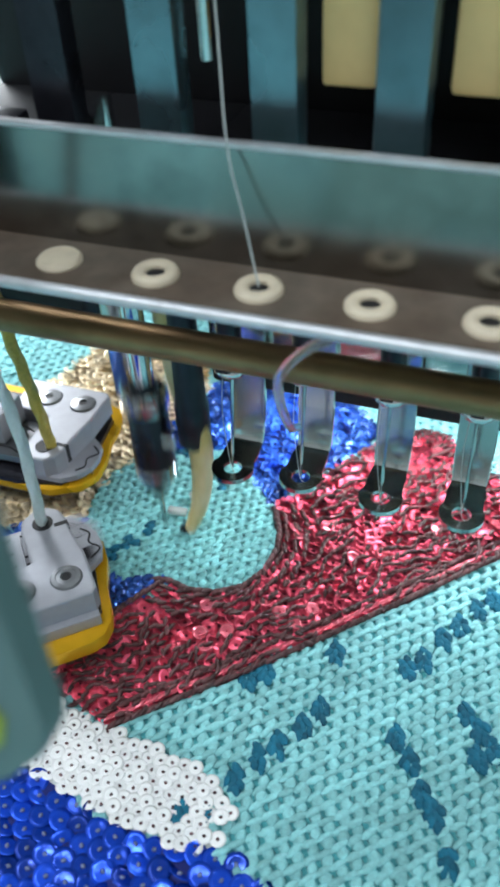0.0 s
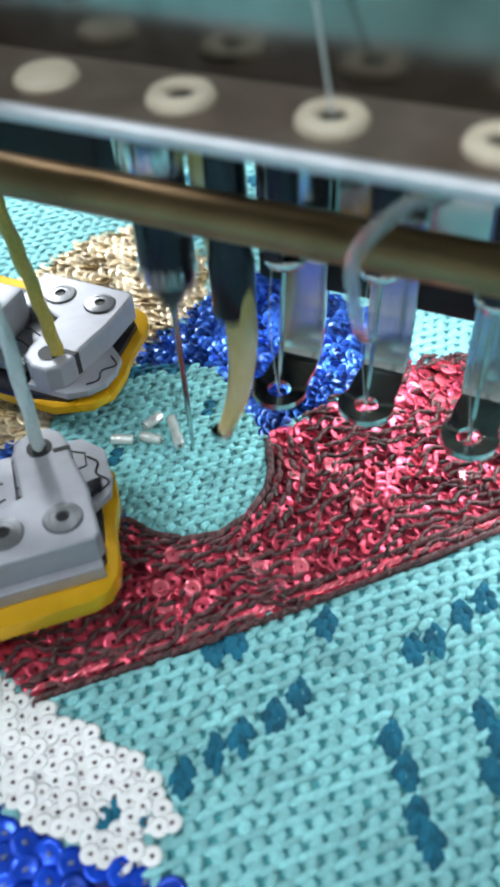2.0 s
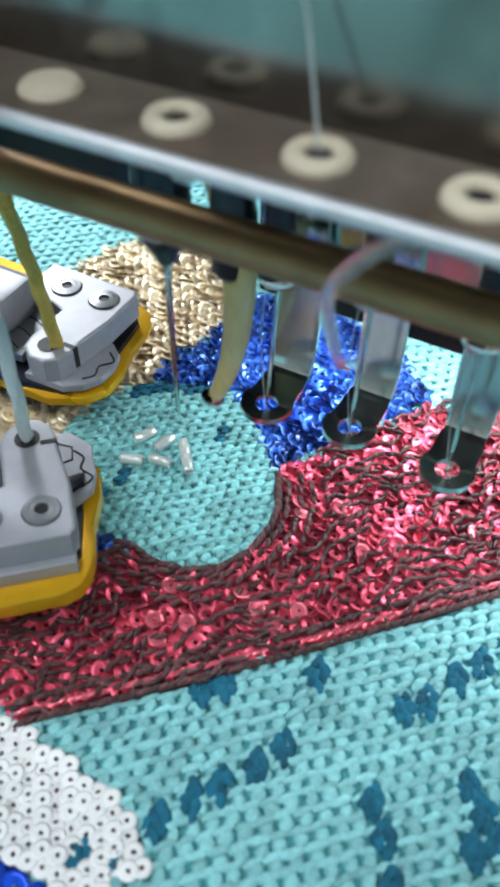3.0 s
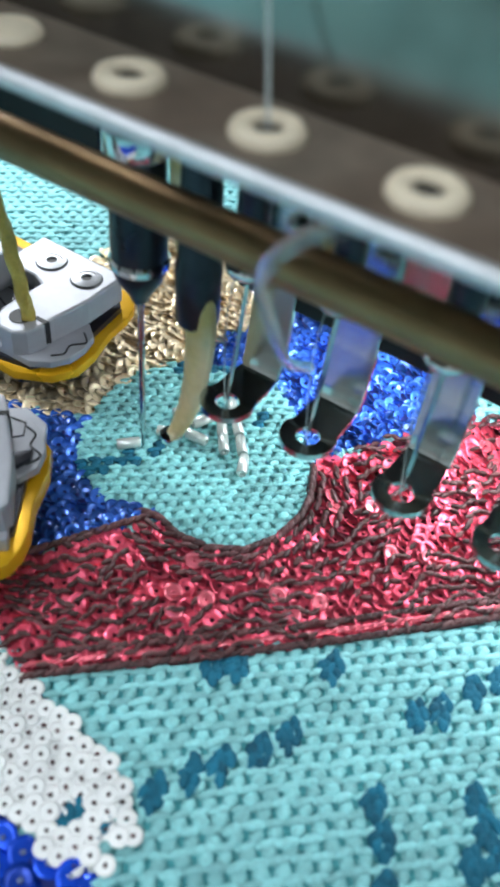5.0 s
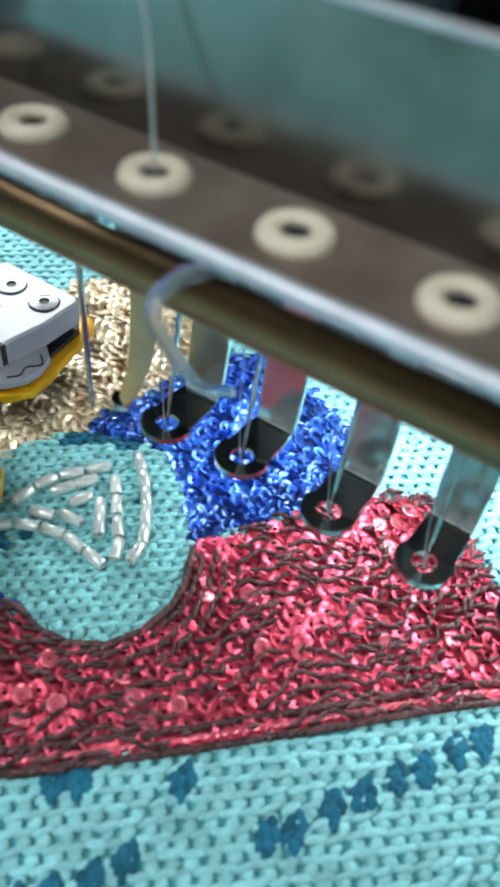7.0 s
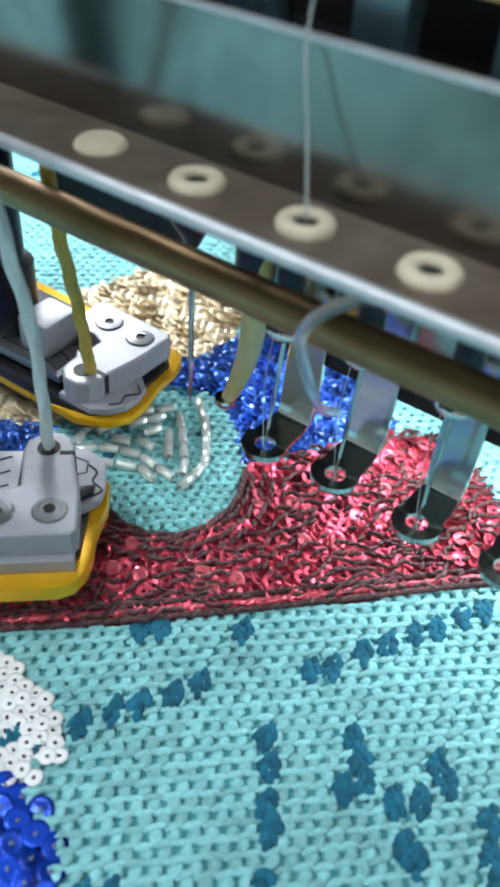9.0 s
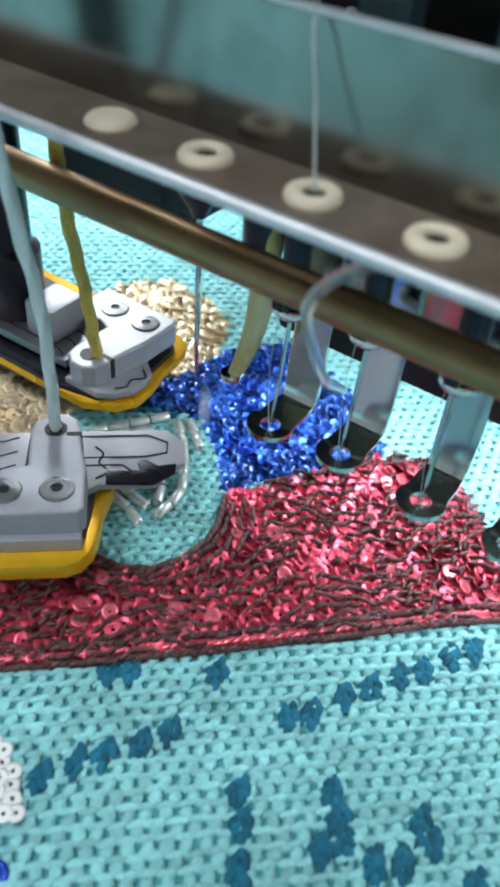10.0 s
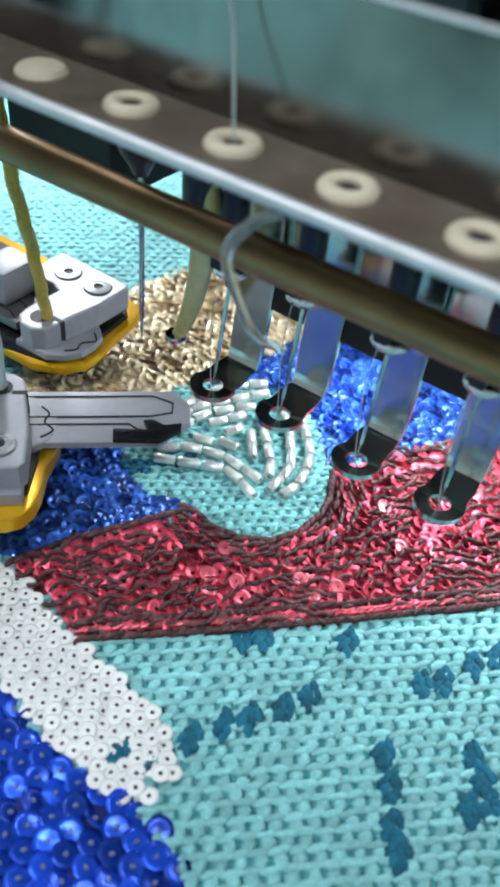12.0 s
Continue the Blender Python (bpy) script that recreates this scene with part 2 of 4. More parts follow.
# ------------------------------------------------------------------ the room
def room():
    x0, x1, y0, y1, z0, z1 = -2500, 2500, -2300, 2500, -850, 1750
    for name, b, mat in (("floor", (x0, x1, y0, y1, z0 - 100, z0), FLOOR_PAINT), ("ceiling", (x0, x1, y0, y1, z1, z1 + 100), CEILING_PAINT),
                         ("wall_south", (x0, x1, y0 - 120, y0, z0, z1), WALL_PAINT), ("wall_north", (x0, x1, y1, y1 + 120, z0, z1), WALL_PAINT),
                         ("wall_west", (x0 - 120, x0, y0, y1, z0, z1), WALL_PAINT), ("wall_east", (x1, x1 + 120, y0, y1, z0, z1), WALL_PAINT)):
        tagged(part(name, box(bmesh.new(), *b), mat, smooth=False), "plain painted workshop " + name.split("_")[0], name.split("_")[0], kind="structure")
    for tx, ty in TUBES:
        lamp = thing("ceiling_light", "long white lit tube light on the ceiling", "ceiling light", tx * 1000, ty * 1000, 1750, "ceiling lights")
        part("housing", box(bmesh.new(), -640, 640, -90, 90, -40, 0, 8), CEILING_PAINT, lamp)
        part("diffuser", box(bmesh.new(), -600, 600, -70, 70, -60, -41, 8), DIFFUSER, lamp, "glowing white diffuser")


def bed():
    """The machine's bed, a plate on a plinth with a stitch hole under the working needle."""
    ob = thing("machine_bed", "flat grey enamelled bed of the embroidery machine", "machine bed", 0, 0, -850)
    bm = bmesh.new()
    xs, ys = [-700, -8, 5, 700], [-420, 12, 25, 420]
    for i in range(3):
        for j in range(3):
            if (i, j) != (1, 1):
                box(bm, xs[i], xs[i + 1], ys[j], ys[j + 1], 810, 848.4)
    part("bed_plate", bm, BED_GREY, ob, smooth=False)
    part("plinth", box(bmesh.new(), -600, 600, -350, 350, 0, 780, 5), BLACK_PAINT, ob, "black plinth")


# ------------------------------------------------------------------ the sewing head
def head_casing():
    ob = thing("sewing_head", "black painted head casing of a multi-needle embroidery machine", "sewing head", 20, 60, 30)
    bm = bmesh.new()
    box(bm, -14, 190, -32, 60, 0.5, 40, 1)
    box(bm, -60, -37, -32, 60, 6, 40, 1)
    box(bm, -38, -13, -26, 60, 21, 40, 1)
    box(bm, -60, 190, -10, 60, 39, 200, 2)
    part("casing", bm, BLACK_PAINT, ob)
    # unseen overhang of the head, its depth set to shade the levers
    bm = bmesh.new()
    box(bm, -60, 190, -58, 60, 118, 200, 3)
    part("shading_overhang", bm, BLACK_PAINT, ob)
    # the casing's column, which carries the head from the bed behind the cloth
    part("column", box(bmesh.new(), 120, 190, 140, 220, -31, 200, 4), BLACK_PAINT, ob)
    part("arm", box(bmesh.new(), 120, 190, 58, 142, 60, 200, 4), BLACK_PAINT, ob)
    part("front_plate", box(bmesh.new(), -13, 189, -32.8, -32.1, 10, 40, 0.2), FOOT_STEEL, ob, "polished steel front plate")
    # unseen body and glowing strip added for the fill lamp under the head
    lamp = part("lamp_housing", box(bmesh.new(), -12, 90, -17, -3, -0.9, 0.4, 0.2), ALLOY, ob, "slim unseen fill lamp added under the head")
    part("fill_diffuser", box(bmesh.new(), -10, 88, -15.5, -4.5, -1.3, -0.95, 0.1), DIFFUSER, lamp, "glowing white strip of the added fill lamp")
    for i in range(-3, 8):
        x = 10.3 + 14.3 * i
        bm = bmesh.new()
        prism(bm, [(x - 23.4, -47), (x - 23.0, -48.2), (x - 17.6, -48.2), (x - 17.2, -47), (x - 17.2, -45.5), (x - 23.4, -45.5)], 49, 190, 0.0)
        # levers left of the first are drawn in a darker steel
        part("take_up_lever", bm, BLUE_STEEL if i >= 0 else DARK_STEEL, ob, "blued steel lever hanging in a row")
        if i == 0:
            bm = bmesh.new()
            tube(bm, [Vector((x - 15.4, -44, 58)), Vector((x - 15.6, -44, 190))], 0.8, 10)
            part("needle_bar_rod", bm, FOOT_STEEL, ob, "slim steel rod")
    for i in range(0, 6):
        x = 32.0 + 14.3 * i
        bm = bmesh.new()
        box(bm, x - 20 - 3.2, x - 20 + 3.2, -45, -36, 56.2, 190, 0.8)
        part("guide_block", bm, BEIGE_BLOCK, ob, "beige plastic guide block")
    return ob


def channel():
    """The folded steel guard with its row of nylon eyelets."""
    ob = thing("guard_channel", "polished folded steel guard rail with a row of ivory eyelets", "guard rail", 0, 0, 68.2)
    for name, mat, profile in (("back_sheet", BRIGHT_STEEL, [(5.1, 14.2), (5.1, -0.9), (5.7, -0.6), (6.1, 0.2), (6.1, 14.2)]),
                               ("flange", FLANGE_STEEL, [(5.09, 0.0), (-4.6, 0.0), (-4.6, -0.9), (5.09, -0.9)])):
        bm = bmesh.new()
        ends = [[bm.verts.new((x, y, z)) for y, z in profile] for x in (-170, 200)]
        n = len(profile)
        for i in range(n):
            bm.faces.new((ends[0][i], ends[0][(i + 1) % n], ends[1][(i + 1) % n], ends[1][i]))
        bm.faces.new(ends[0])
        bm.faces.new(ends[1])
        part(name, bm, mat, ob, smooth=False)
    bm = bmesh.new()
    tube(bm, [Vector((-170, -5.35, -0.5)), Vector((200, -5.35, -0.5))], 0.78, 14)
    part("rolled_lip", bm, EDGE_STEEL, ob, "bright rolled front lip")
    bm = bmesh.new()
    box(bm, -170, 200, 4.95, 6.25, 14.25, 14.9, 0.2)
    part("top_edge", bm, EDGE_STEEL, ob, "bright top edge")
    for i in range(9):
        bm = bmesh.new()
        if i == 0:
            lathe(bm, [(0, 1.0), (1.6, 0.95), (2.5, 0.75), (2.9, 0.25), (2.9, 0.02), (0, 0.02)], 0, 0, 0.0, 28)
        else:
            lathe(bm, [(1.2, 0.02), (1.2, 0.6), (1.45, 0.85), (2.1, 1.0), (2.65, 0.8), (2.95, 0.35), (2.95, 0.02), (1.2, 0.02)], 13 * i, 0, 0, 28)
            lathe(bm, [(0, 0.03), (1.2, 0.03), (1.2, 0.06), (0, 0.06)], 13 * i, 0, 0, 12)
        bm2 = part("eyelet", bm, IVORY, ob, "ivory nylon eyelet" if i else "ivory nylon plug without a hole")
        if i:
            # no real opening: a black disc paints the eyelet's shaded hole
            hole = bmesh.new()
            lathe(hole, [(0, 0.07), (1.22, 0.07), (1.22, 0.2), (0, 0.2)], 13 * i, 0, 0, 16)
            part("eyelet_hole_shade", hole, BLACK_LINE_AND_HOLE, bm2, "black disc for the hole's shade")
    bm = bmesh.new()
    tube(bm, smooth_path([(26, 0, 0.5), (23.6, 2.4, 8), (21.3, 4.6, 15.2), (16.7, 15, 26.8), (12, 24, 60), (12, 24, 110)]), 0.13, 6)
    part("thread", bm, WHITE_THREAD, ob, "thin white thread running up to the head")
    # end brackets that carry the rail from the casing
    for x in (-160, 185):
        part("bracket", box(bmesh.new(), x, x + 8, 4, 45, -2, 12, 0.5), DARK_STEEL, ob)
    part("rail_clamp", box(bmesh.new(), -16, -9.5, 6.2, 14, 3, 13, 0.6), DARK_STEEL, ob, "black clamp behind the rail")
    return ob


def rod():
    ob = thing("cross_rod", "oily bronze round rod under the guard rail", "rod", 0, ROD_Y, ROD_Z)
    bm = bmesh.new()
    lathe(bm, [(0, -170), (ROD_R - 0.3, -170), (ROD_R, -169.6), (ROD_R, 199.6), (ROD_R - 0.3, 200), (0, 200)], 0, 0, 0, 28, "X")
    part("shaft", bm, BRONZE_ROD, ob)
    for x in (-166, 190):
        part("holder", box(bmesh.new(), x, x + 6, -3, 40, -4, 6, 0.5), DARK_STEEL, ob)


ROD_Y, ROD_Z, ROD_R = 6.0, 53.9, 2.35


def presser_foot():
    """A waiting presser foot: a flat steel strip bent to a plate with a round hole."""
    ob = thing("presser_foot", "raised polished steel presser foot with a round hole", "presser foot", 13.7, 16.4, 22.2, "waiting presser feet")
    bm = bmesh.new()
    seg = 36
    layers = []
    for z in (-0.3, 0.3):
        inner, outer = [], []
        for i in range(seg):
            a = 2 * math.pi * i / seg
            c, s = math.cos(a), math.sin(a)
            inner.append(bm.verts.new((1.55 * c, 1.55 * s, z)))
            if s > 0.05:
                k = min(3.0 / max(abs(c), 1e-6), 7.4 / s)
                k = min(k, 8.0)
                if 3.6 > k or abs(c) > 0.74:
                    k = max(k, 3.55)
                k = max(k, 3.0)
            else:
                k = 3.55
            outer.append(bm.verts.new((k * c, k * s, z + (0.25 if z > 0 and s < 0.2 else 0))))
        layers.append((inner, outer))
    (i0, o0), (i1, o1) = layers
    for i in range(seg):
        j = (i + 1) % seg
        bm.faces.new((i1[i], i1[j], o1[j], o1[i]))
        bm.faces.new((i0[i], o0[i], o0[j], i0[j]))
        bm.faces.new((o0[i], o1[i], o1[j], o0[j]))
        bm.faces.new((i0[i], i0[j], i1[j], i1[i]))
    part("foot_plate", bm, FOOT_STEEL, ob)
    bm = bmesh.new()
    path = [(6.7, -0.3), (7.3, 0.4), (7.8, 2.0), (8.6, 8.0), (9.2, 14.0), (9.6, 30.0)]
    rings = []
    for k, (y, z) in enumerate(path):
        wide = 2.7 + 0.35 * min(1, k / 3)
        rings.append([bm.verts.new((-wide, y, z)), bm.verts.new((wide, y, z)), bm.verts.new((wide, y + 0.9, z - 0.1)), bm.verts.new((-wide, y + 0.9, z - 0.1))])
    for a, b in zip(rings, rings[1:]):
        for i in range(4):
            bm.faces.new((a[i], a[(i + 1) % 4], b[(i + 1) % 4], b[i]))
    bm.faces.new(rings[0])
    bm.faces.new(rings[-1])
    bmesh.ops.bevel(bm, geom=list(bm.edges), offset=0.15, segments=1, affect="EDGES")
    part("shank", bm, FOOT_STEEL, ob, "upright steel shank")
    bm = bmesh.new()
    lathe(bm, [(0, 20.2), (1.6, 20.2), (1.9, 21), (1.9, 40), (0, 40)], 0, 2.6, 0, 24)
    part("needle_clamp", bm, DARK_STEEL, ob, "dark needle clamp above the foot")
    bm = bmesh.new()
    lathe(bm, [(1.9, 18.6), (2.5, 18.6), (2.7, 18.9), (2.7, 19.5), (2.4, 19.9), (1.9, 19.9), (1.9, 18.6)], 0, 2.6, 0, 24)
    part("clamp_ring", bm, CHROME, ob, "chrome ring")
    bm = bmesh.new()
    lathe(bm, [(0, 17.6), (1.2, 17.6), (1.7, 18.2), (1.7, 20.2), (0, 20.2)], 0, 2.6, 0, 20)
    box(bm, -1.0, 1.0, -1.2, 1.4, 20.5, 24.5, 0.3)
    part("clamp_screw", bm, DARK_STEEL, ob, "black clamp screw")
    bm = bmesh.new()
    tube(bm, [Vector((0, 2.6, 18)), Vector((0.0, 1.2, 8)), Vector((0, 0.2, 1.5)), Vector((0, 0, 0.4))], [0.32, 0.3, 0.25, 0.1], 8)
    part("needle", bm, FOOT_STEEL, ob, "slim needle")
    bm = bmesh.new()
    tube(bm, smooth_path([(-0.9, 2, 22), (-1.2, 0.4, 12), (-0.3, -0.4, 3), (0.2, -0.6, 0.3), (0.9, -0.2, -1.0)]), 0.07, 6)
    part("thread_tail", bm, WHITE_THREAD, ob, "pale thread")
    return ob


def waiting_feet():
    first = presser_foot()
    for x, y, z in ((25.4, 17.0, 22.8), (38.8, 16.4, 22.4), (51.5, 17.0, 21.9), (64.3, 16.8, 22.2), (77.1, 16.8, 22.2)):
        copy_thing(first, pose(x * S, y * S, z * S))


def clear_hose():
    ob = thing("clear_hose", "thin clear plastic hose arching over the rod", "hose", 33, -4, 66)
    bm = bmesh.new()
    tube(bm, smooth_path([(6, 2.5, 1.2), (3.5, -0.5, 1.0), (0.3, -2.2, -0.6), (-2.8, -1.8, -5), (-4.0, 1.5, -11), (-5.0, 8, -21), (-6.0, 15, -27)], 8), 0.62, 12)
    part("hose_wall", bm, CLEAR_TUBE, ob)


def working_needle():
    """The needle that sews: chrome bar, blackened clamp, needle. Its base is the clamp's lower end."""
    ob = thing("needle_bar", "working needle bar with a blackened clamp and a long needle", "needle bar", -1.9, 18.2, 10.6)
    bm = bmesh.new()
    lathe(bm, [(0, 24), (1.9, 24), (1.9, 70), (0, 70)], 0, 0, 0, 24)
    part("bar", bm, CHROME, ob)
    bm = bmesh.new()
    lathe(bm, [(0, 0), (1.0, 0), (1.6, 1.4), (2.9, 3.4), (3.5, 5.2), (3.6, 9.0), (3.4, 20), (2.6, 21.5), (2.3, 26), (0, 26)], 0, 0, 0, 28)
    part("clamp", bm, DARK_STEEL, ob, "blackened steel needle clamp")
    bm = bmesh.new()
    lathe(bm, [(0, 20.6), (3.7, 20.6), (4.0, 21.0), (4.0, 23.6), (3.6, 24.1), (0, 24.1)], 0, 0, 0, 28)
    part("collar", bm, CHROME, ob, "chrome collar")
    bm = bmesh.new()
    lathe(bm, [(3.4, 5.6), (3.85, 5.8), (3.9, 6.6), (3.6, 7.0), (3.4, 7.0), (3.4, 5.6)], 0, 0, 0, 28)
    part("clamp_rim", bm, CHROME, ob, "bright rim round the clamp")
    bm = bmesh.new()
    lathe(bm, [(0, 0), (1.1, 0), (1.1, 2.2), (0.8, 2.5), (0, 2.5)], 2.9, -1.0, 14, 16, "X")
    part("set_screw", bm, CHROME, ob)
    part("side_shank", box(bmesh.new(), -8.2, -3.4, 4.0, 5.0, 17, 62, 0.3), FOOT_STEEL, ob, "flat steel shank beside the clamp")
    part("shank_bridge", box(bmesh.new(), -7.0, 0, 0, 4.2, 44, 48, 0.3), DARK_STEEL, ob)
    bm = bmesh.new()
    tube(bm, [Vector((0, 0, 2)), Vector((0, 0, -20)), Vector((0, 0, -25)), Vector((0, 0, -27.8))], [0.45, 0.42, 0.32, 0.05], 10)
    part("needle", bm, FOOT_STEEL, ob, "long slim needle")
    return ob


def bead_finger():
    """The bowed amber finger that holds a bead beside the needle."""
    ob = thing("bead_finger", "bowed amber and ivory plastic finger beside the needle", "bead finger", 3.6, 18.2, 2.2)
    bm = bmesh.new()
    pts = smooth_path([(-0.6, 0, 0), (0.6, 0, 2.5), (2.3, 0, 8), (3.4, 0, 15), (3.4, 0.3, 22), (2.2, 0.6, 29), (0.6, 1, 36), (-0.5, 1.5, 48)], 5)
    n = len(pts)
    tube(bm, pts, [0.95 + 1.45 * min(1, k / (0.55 * n)) for k in range(n)], 14, flat=0.7)
    part("finger", bm, AMBER_PLASTIC, ob)
    bm = bmesh.new()
    lathe(bm, [(0.6, -0.5), (1.5, -0.5), (1.7, -0.1), (1.6, 0.7), (0.6, 0.8), (0.6, -0.5)], -0.7, -0.2, -0.3, 18)
    part("bead_eye", bm, CHROME, ob, "bright metal eye")
    bm = bmesh.new()
    lathe(bm, [(0, 21.5), (2.4, 21.5), (2.8, 22.1), (2.9, 30), (2.6, 31), (2.0, 60), (0, 60)], 2.4, 0.9, 0, 22)
    part("finger_holder", bm, DARK_STEEL, ob, "dark holder")
    return ob


# ------------------------------------------------------------------ sequin feeders
def sequin_feeder(name, label, x, y, turn, side, cord, cord_points, mat_cord, reach):
    """A sequin feeder. Along u it points to the needle; v runs to the side of its cord. z is from the cloth."""
    ob = thing(name, label, "sequin feeder", x, y, 0, "sequin feeders")
    ob.rotation_euler = (0, 0, radians(turn))

    def flip(outline):
        return [(u * 0.86 if u > 0 else u, v * side) for u, v in outline]

    bm = bmesh.new()
    prism(bm, flip([(-46, -8.6), (1.0, -8.6), (3.6, -7.8), (5.4, -5.8), (6.4, -3.0), (7.0, 2.0), (8.8, 7.0), (9.2, 11.5), (7.0, 15.0), (1, 17.8), (-46, 18.6)]), 7.6 if side > 0 else 8.7, 10.2, 0.4)
    part("base_plate", bm, YELLOW_PLATE, ob, "glossy yellow base plate with rounded corners")
    if side < 0:
        # black plate added here to draw the shaded interior below the rim
        bm = bmesh.new()
        prism(bm, flip([(-45, -7.4), (0.6, -7.4), (4.0, -5.2), (5.6, 2.0), (7.4, 7.4), (7.4, 11.2), (0.5, 16.4), (-45, 17.2)]), 6.8, 8.68, 0.2)
        part("under_plate_shade", bm, DARK_STEEL, ob, "black plate added for the shade under the yellow one")
    # dark rear plates, and in front the cavity's shade drawn as black plate
    bm = bmesh.new()
    prism(bm, flip([(-44, -5.5), (2.0, -5.5), (4.4, -3.5), (5.6, 4.0), (6.6, 11.0), (3, 16.0), (-6, 17.9), (-44, 18.5)]), 10.2, 11.2, 0.1)
    part("liner_and_cavity_shade", bm, DARK_STEEL, ob, "black liner plate, also the shade of the cavity")
    bm = bmesh.new()
    prism(bm, flip([(-13.5, -4.6), (3.6, -4.6), (4.6, -3.6), (4.6, 4.2), (3.4, 10.5), (3.4, 13.0), (2.6, 15.4), (0.6, 16.8), (-2.0, 16.8), (-4.2, 15.2), (-4.8, 13.0), (-4.6, 5.4), (-7.0, 4.4), (-13.5, 4.4)]), 12.6, 16.8, 0.45)
    block = part("clamp_block", bm, ALLOY, ob, "satin grey alloy clamp block", smooth=False)
    if side > 0:
        bm = bmesh.new()
        box(bm, -40, 3.3, -5.8, 4.3, 10.22, 12.58, 0.2)
        part("block_foot", bm, ALLOY, block, smooth=False)
    for u in (0.0, -7.4):
        bm = bmesh.new()
        lathe(bm, [(0, 0.25), (0.8, 0.25), (0.9, 0.62), (1.6, 0.52), (1.7, 0.6), (2.35, 0.5), (2.6, 0.2), (2.6, -1), (0, -1)], u, 0, 16.6, 22)
        screw = part("screw", bm, DARK_ALLOY, block, "countersunk steel screw")
        # black hexagon paints the shade down in the socket
        bm = bmesh.new()
        lathe(bm, [(0, 0.2), (0.82, 0.2), (0.82, 0.34), (0, 0.34)], u, 0, 16.6, 6)
        part("socket", bm, BLACK_LINE_AND_HOLE, screw)
    # flat black disc on the block stands for the cord hole's shade
    bm = bmesh.new()
    lathe(bm, [(0, 0.05), (1.75, 0.05), (1.75, 0.12), (0, 0.12)], -1.0, 13.2 * side, 16.8, 20)
    part("cord_hole_shade", bm, BLACK_LINE_AND_HOLE, block, "black disc for the shaded hole round the cord")
    # the slit is not cut; black strips paint its shade
    bm = bmesh.new()
    for u0, v0, u1, v1 in ((0.7, 12.4, 2.98, 11.6),):
        box(bm, u0, u1, min(v0, v1) * side if side > 0 else -max(v0, v1), max(v0, v1) * side if side > 0 else -min(v0, v1), 13.0, 16.86)
    box(bm, 2.8, 3.0, 11.4 if side > 0 else -11.8, 11.8 if side > 0 else -11.4, 12.8, 16.7)
    part("slit", bm, BLACK_LINE_AND_HOLE, block, "black strips for the shaded slit in the clamp")
    bm = bmesh.new()
    prism(bm, flip([(-4, 4.6), (4.8, 4.2), (7.6, 6.0), (8.6, 9.0), (8.4, 12.0), (6.6, 14.6), (3.6, 16.4), (-4, 16.6)]), 11.3, 12.5, 0.25)
    nose = part("nose_plate", bm, ALLOY, ob, "chamfered grey nose plate", smooth=False)
    bm = bmesh.new()
    tube(bm, smooth_path([(4.8, 13.6 * side, 12.55), (6.0, 12.0 * side, 12.55), (5.4, 10.0 * side, 12.55), (6.8, 8.0 * side, 12.55), (5.0, 6.4 * side, 12.55)], 5), 0.16, 6)
    part("groove", bm, BLACK_LINE_AND_HOLE, nose, "black curved groove")
    # rear cover plates with engraved lines
    bm = bmesh.new()
    prism(bm, flip([(-44, 5.0), (-5.4, 5.0), (-5.2, 15.2), (-44, 16.4)]), 12.9, 14.4, 0.25)
    cover = part("cover_plate", bm, DARK_ALLOY if side < 0 else ALLOY, ob, "long grey cover plate")
    for v, v2 in ((7.0, 7.2), (10.0, 10.2), (13.2, 13.6)):
        bm = bmesh.new()
        tube(bm, [Vector((-44, v2 * side, 14.42)), Vector((-9, v * side, 14.42)), Vector((-6.8, (v + 0.9) * side, 14.42))], 0.14, 6)
        part("engraved_line", bm, BLACK_LINE_AND_HOLE, cover)
    bm = bmesh.new()
    tube(bm, smooth_path([Vector(p) for p in cord_points], 14), cord, 12, 0.9, 3)
    part("feed_cord", bm, mat_cord, ob, "sequin feed cord rising out of the clamp")
    # the arm that carries the feeder
    bm = bmesh.new()
    lathe(bm, [(0, 14), (5.0, 14), (5.6, 15), (5.6, 27), (4.2, 28), (4.2, reach), (0, reach)], -24, 9 * side, 0, 26)
    part("carrier_post", bm, DARK_STEEL, ob, "dark steel carrier post")
    if side < 0:
        part("carrier_arm", box(bmesh.new(), -28, -10, -13, 16, 54, 61, 0.6), DARK_STEEL, ob, "dark arm to the sewing head")
    bm = bmesh.new()
    box(bm, -17, -10, 5 if side > 0 else -13, 13 if side > 0 else -5, 14.4, 21, 0.8)
    part("hinge_block", bm, ALLOY, ob, "small alloy hinge block")
    return ob


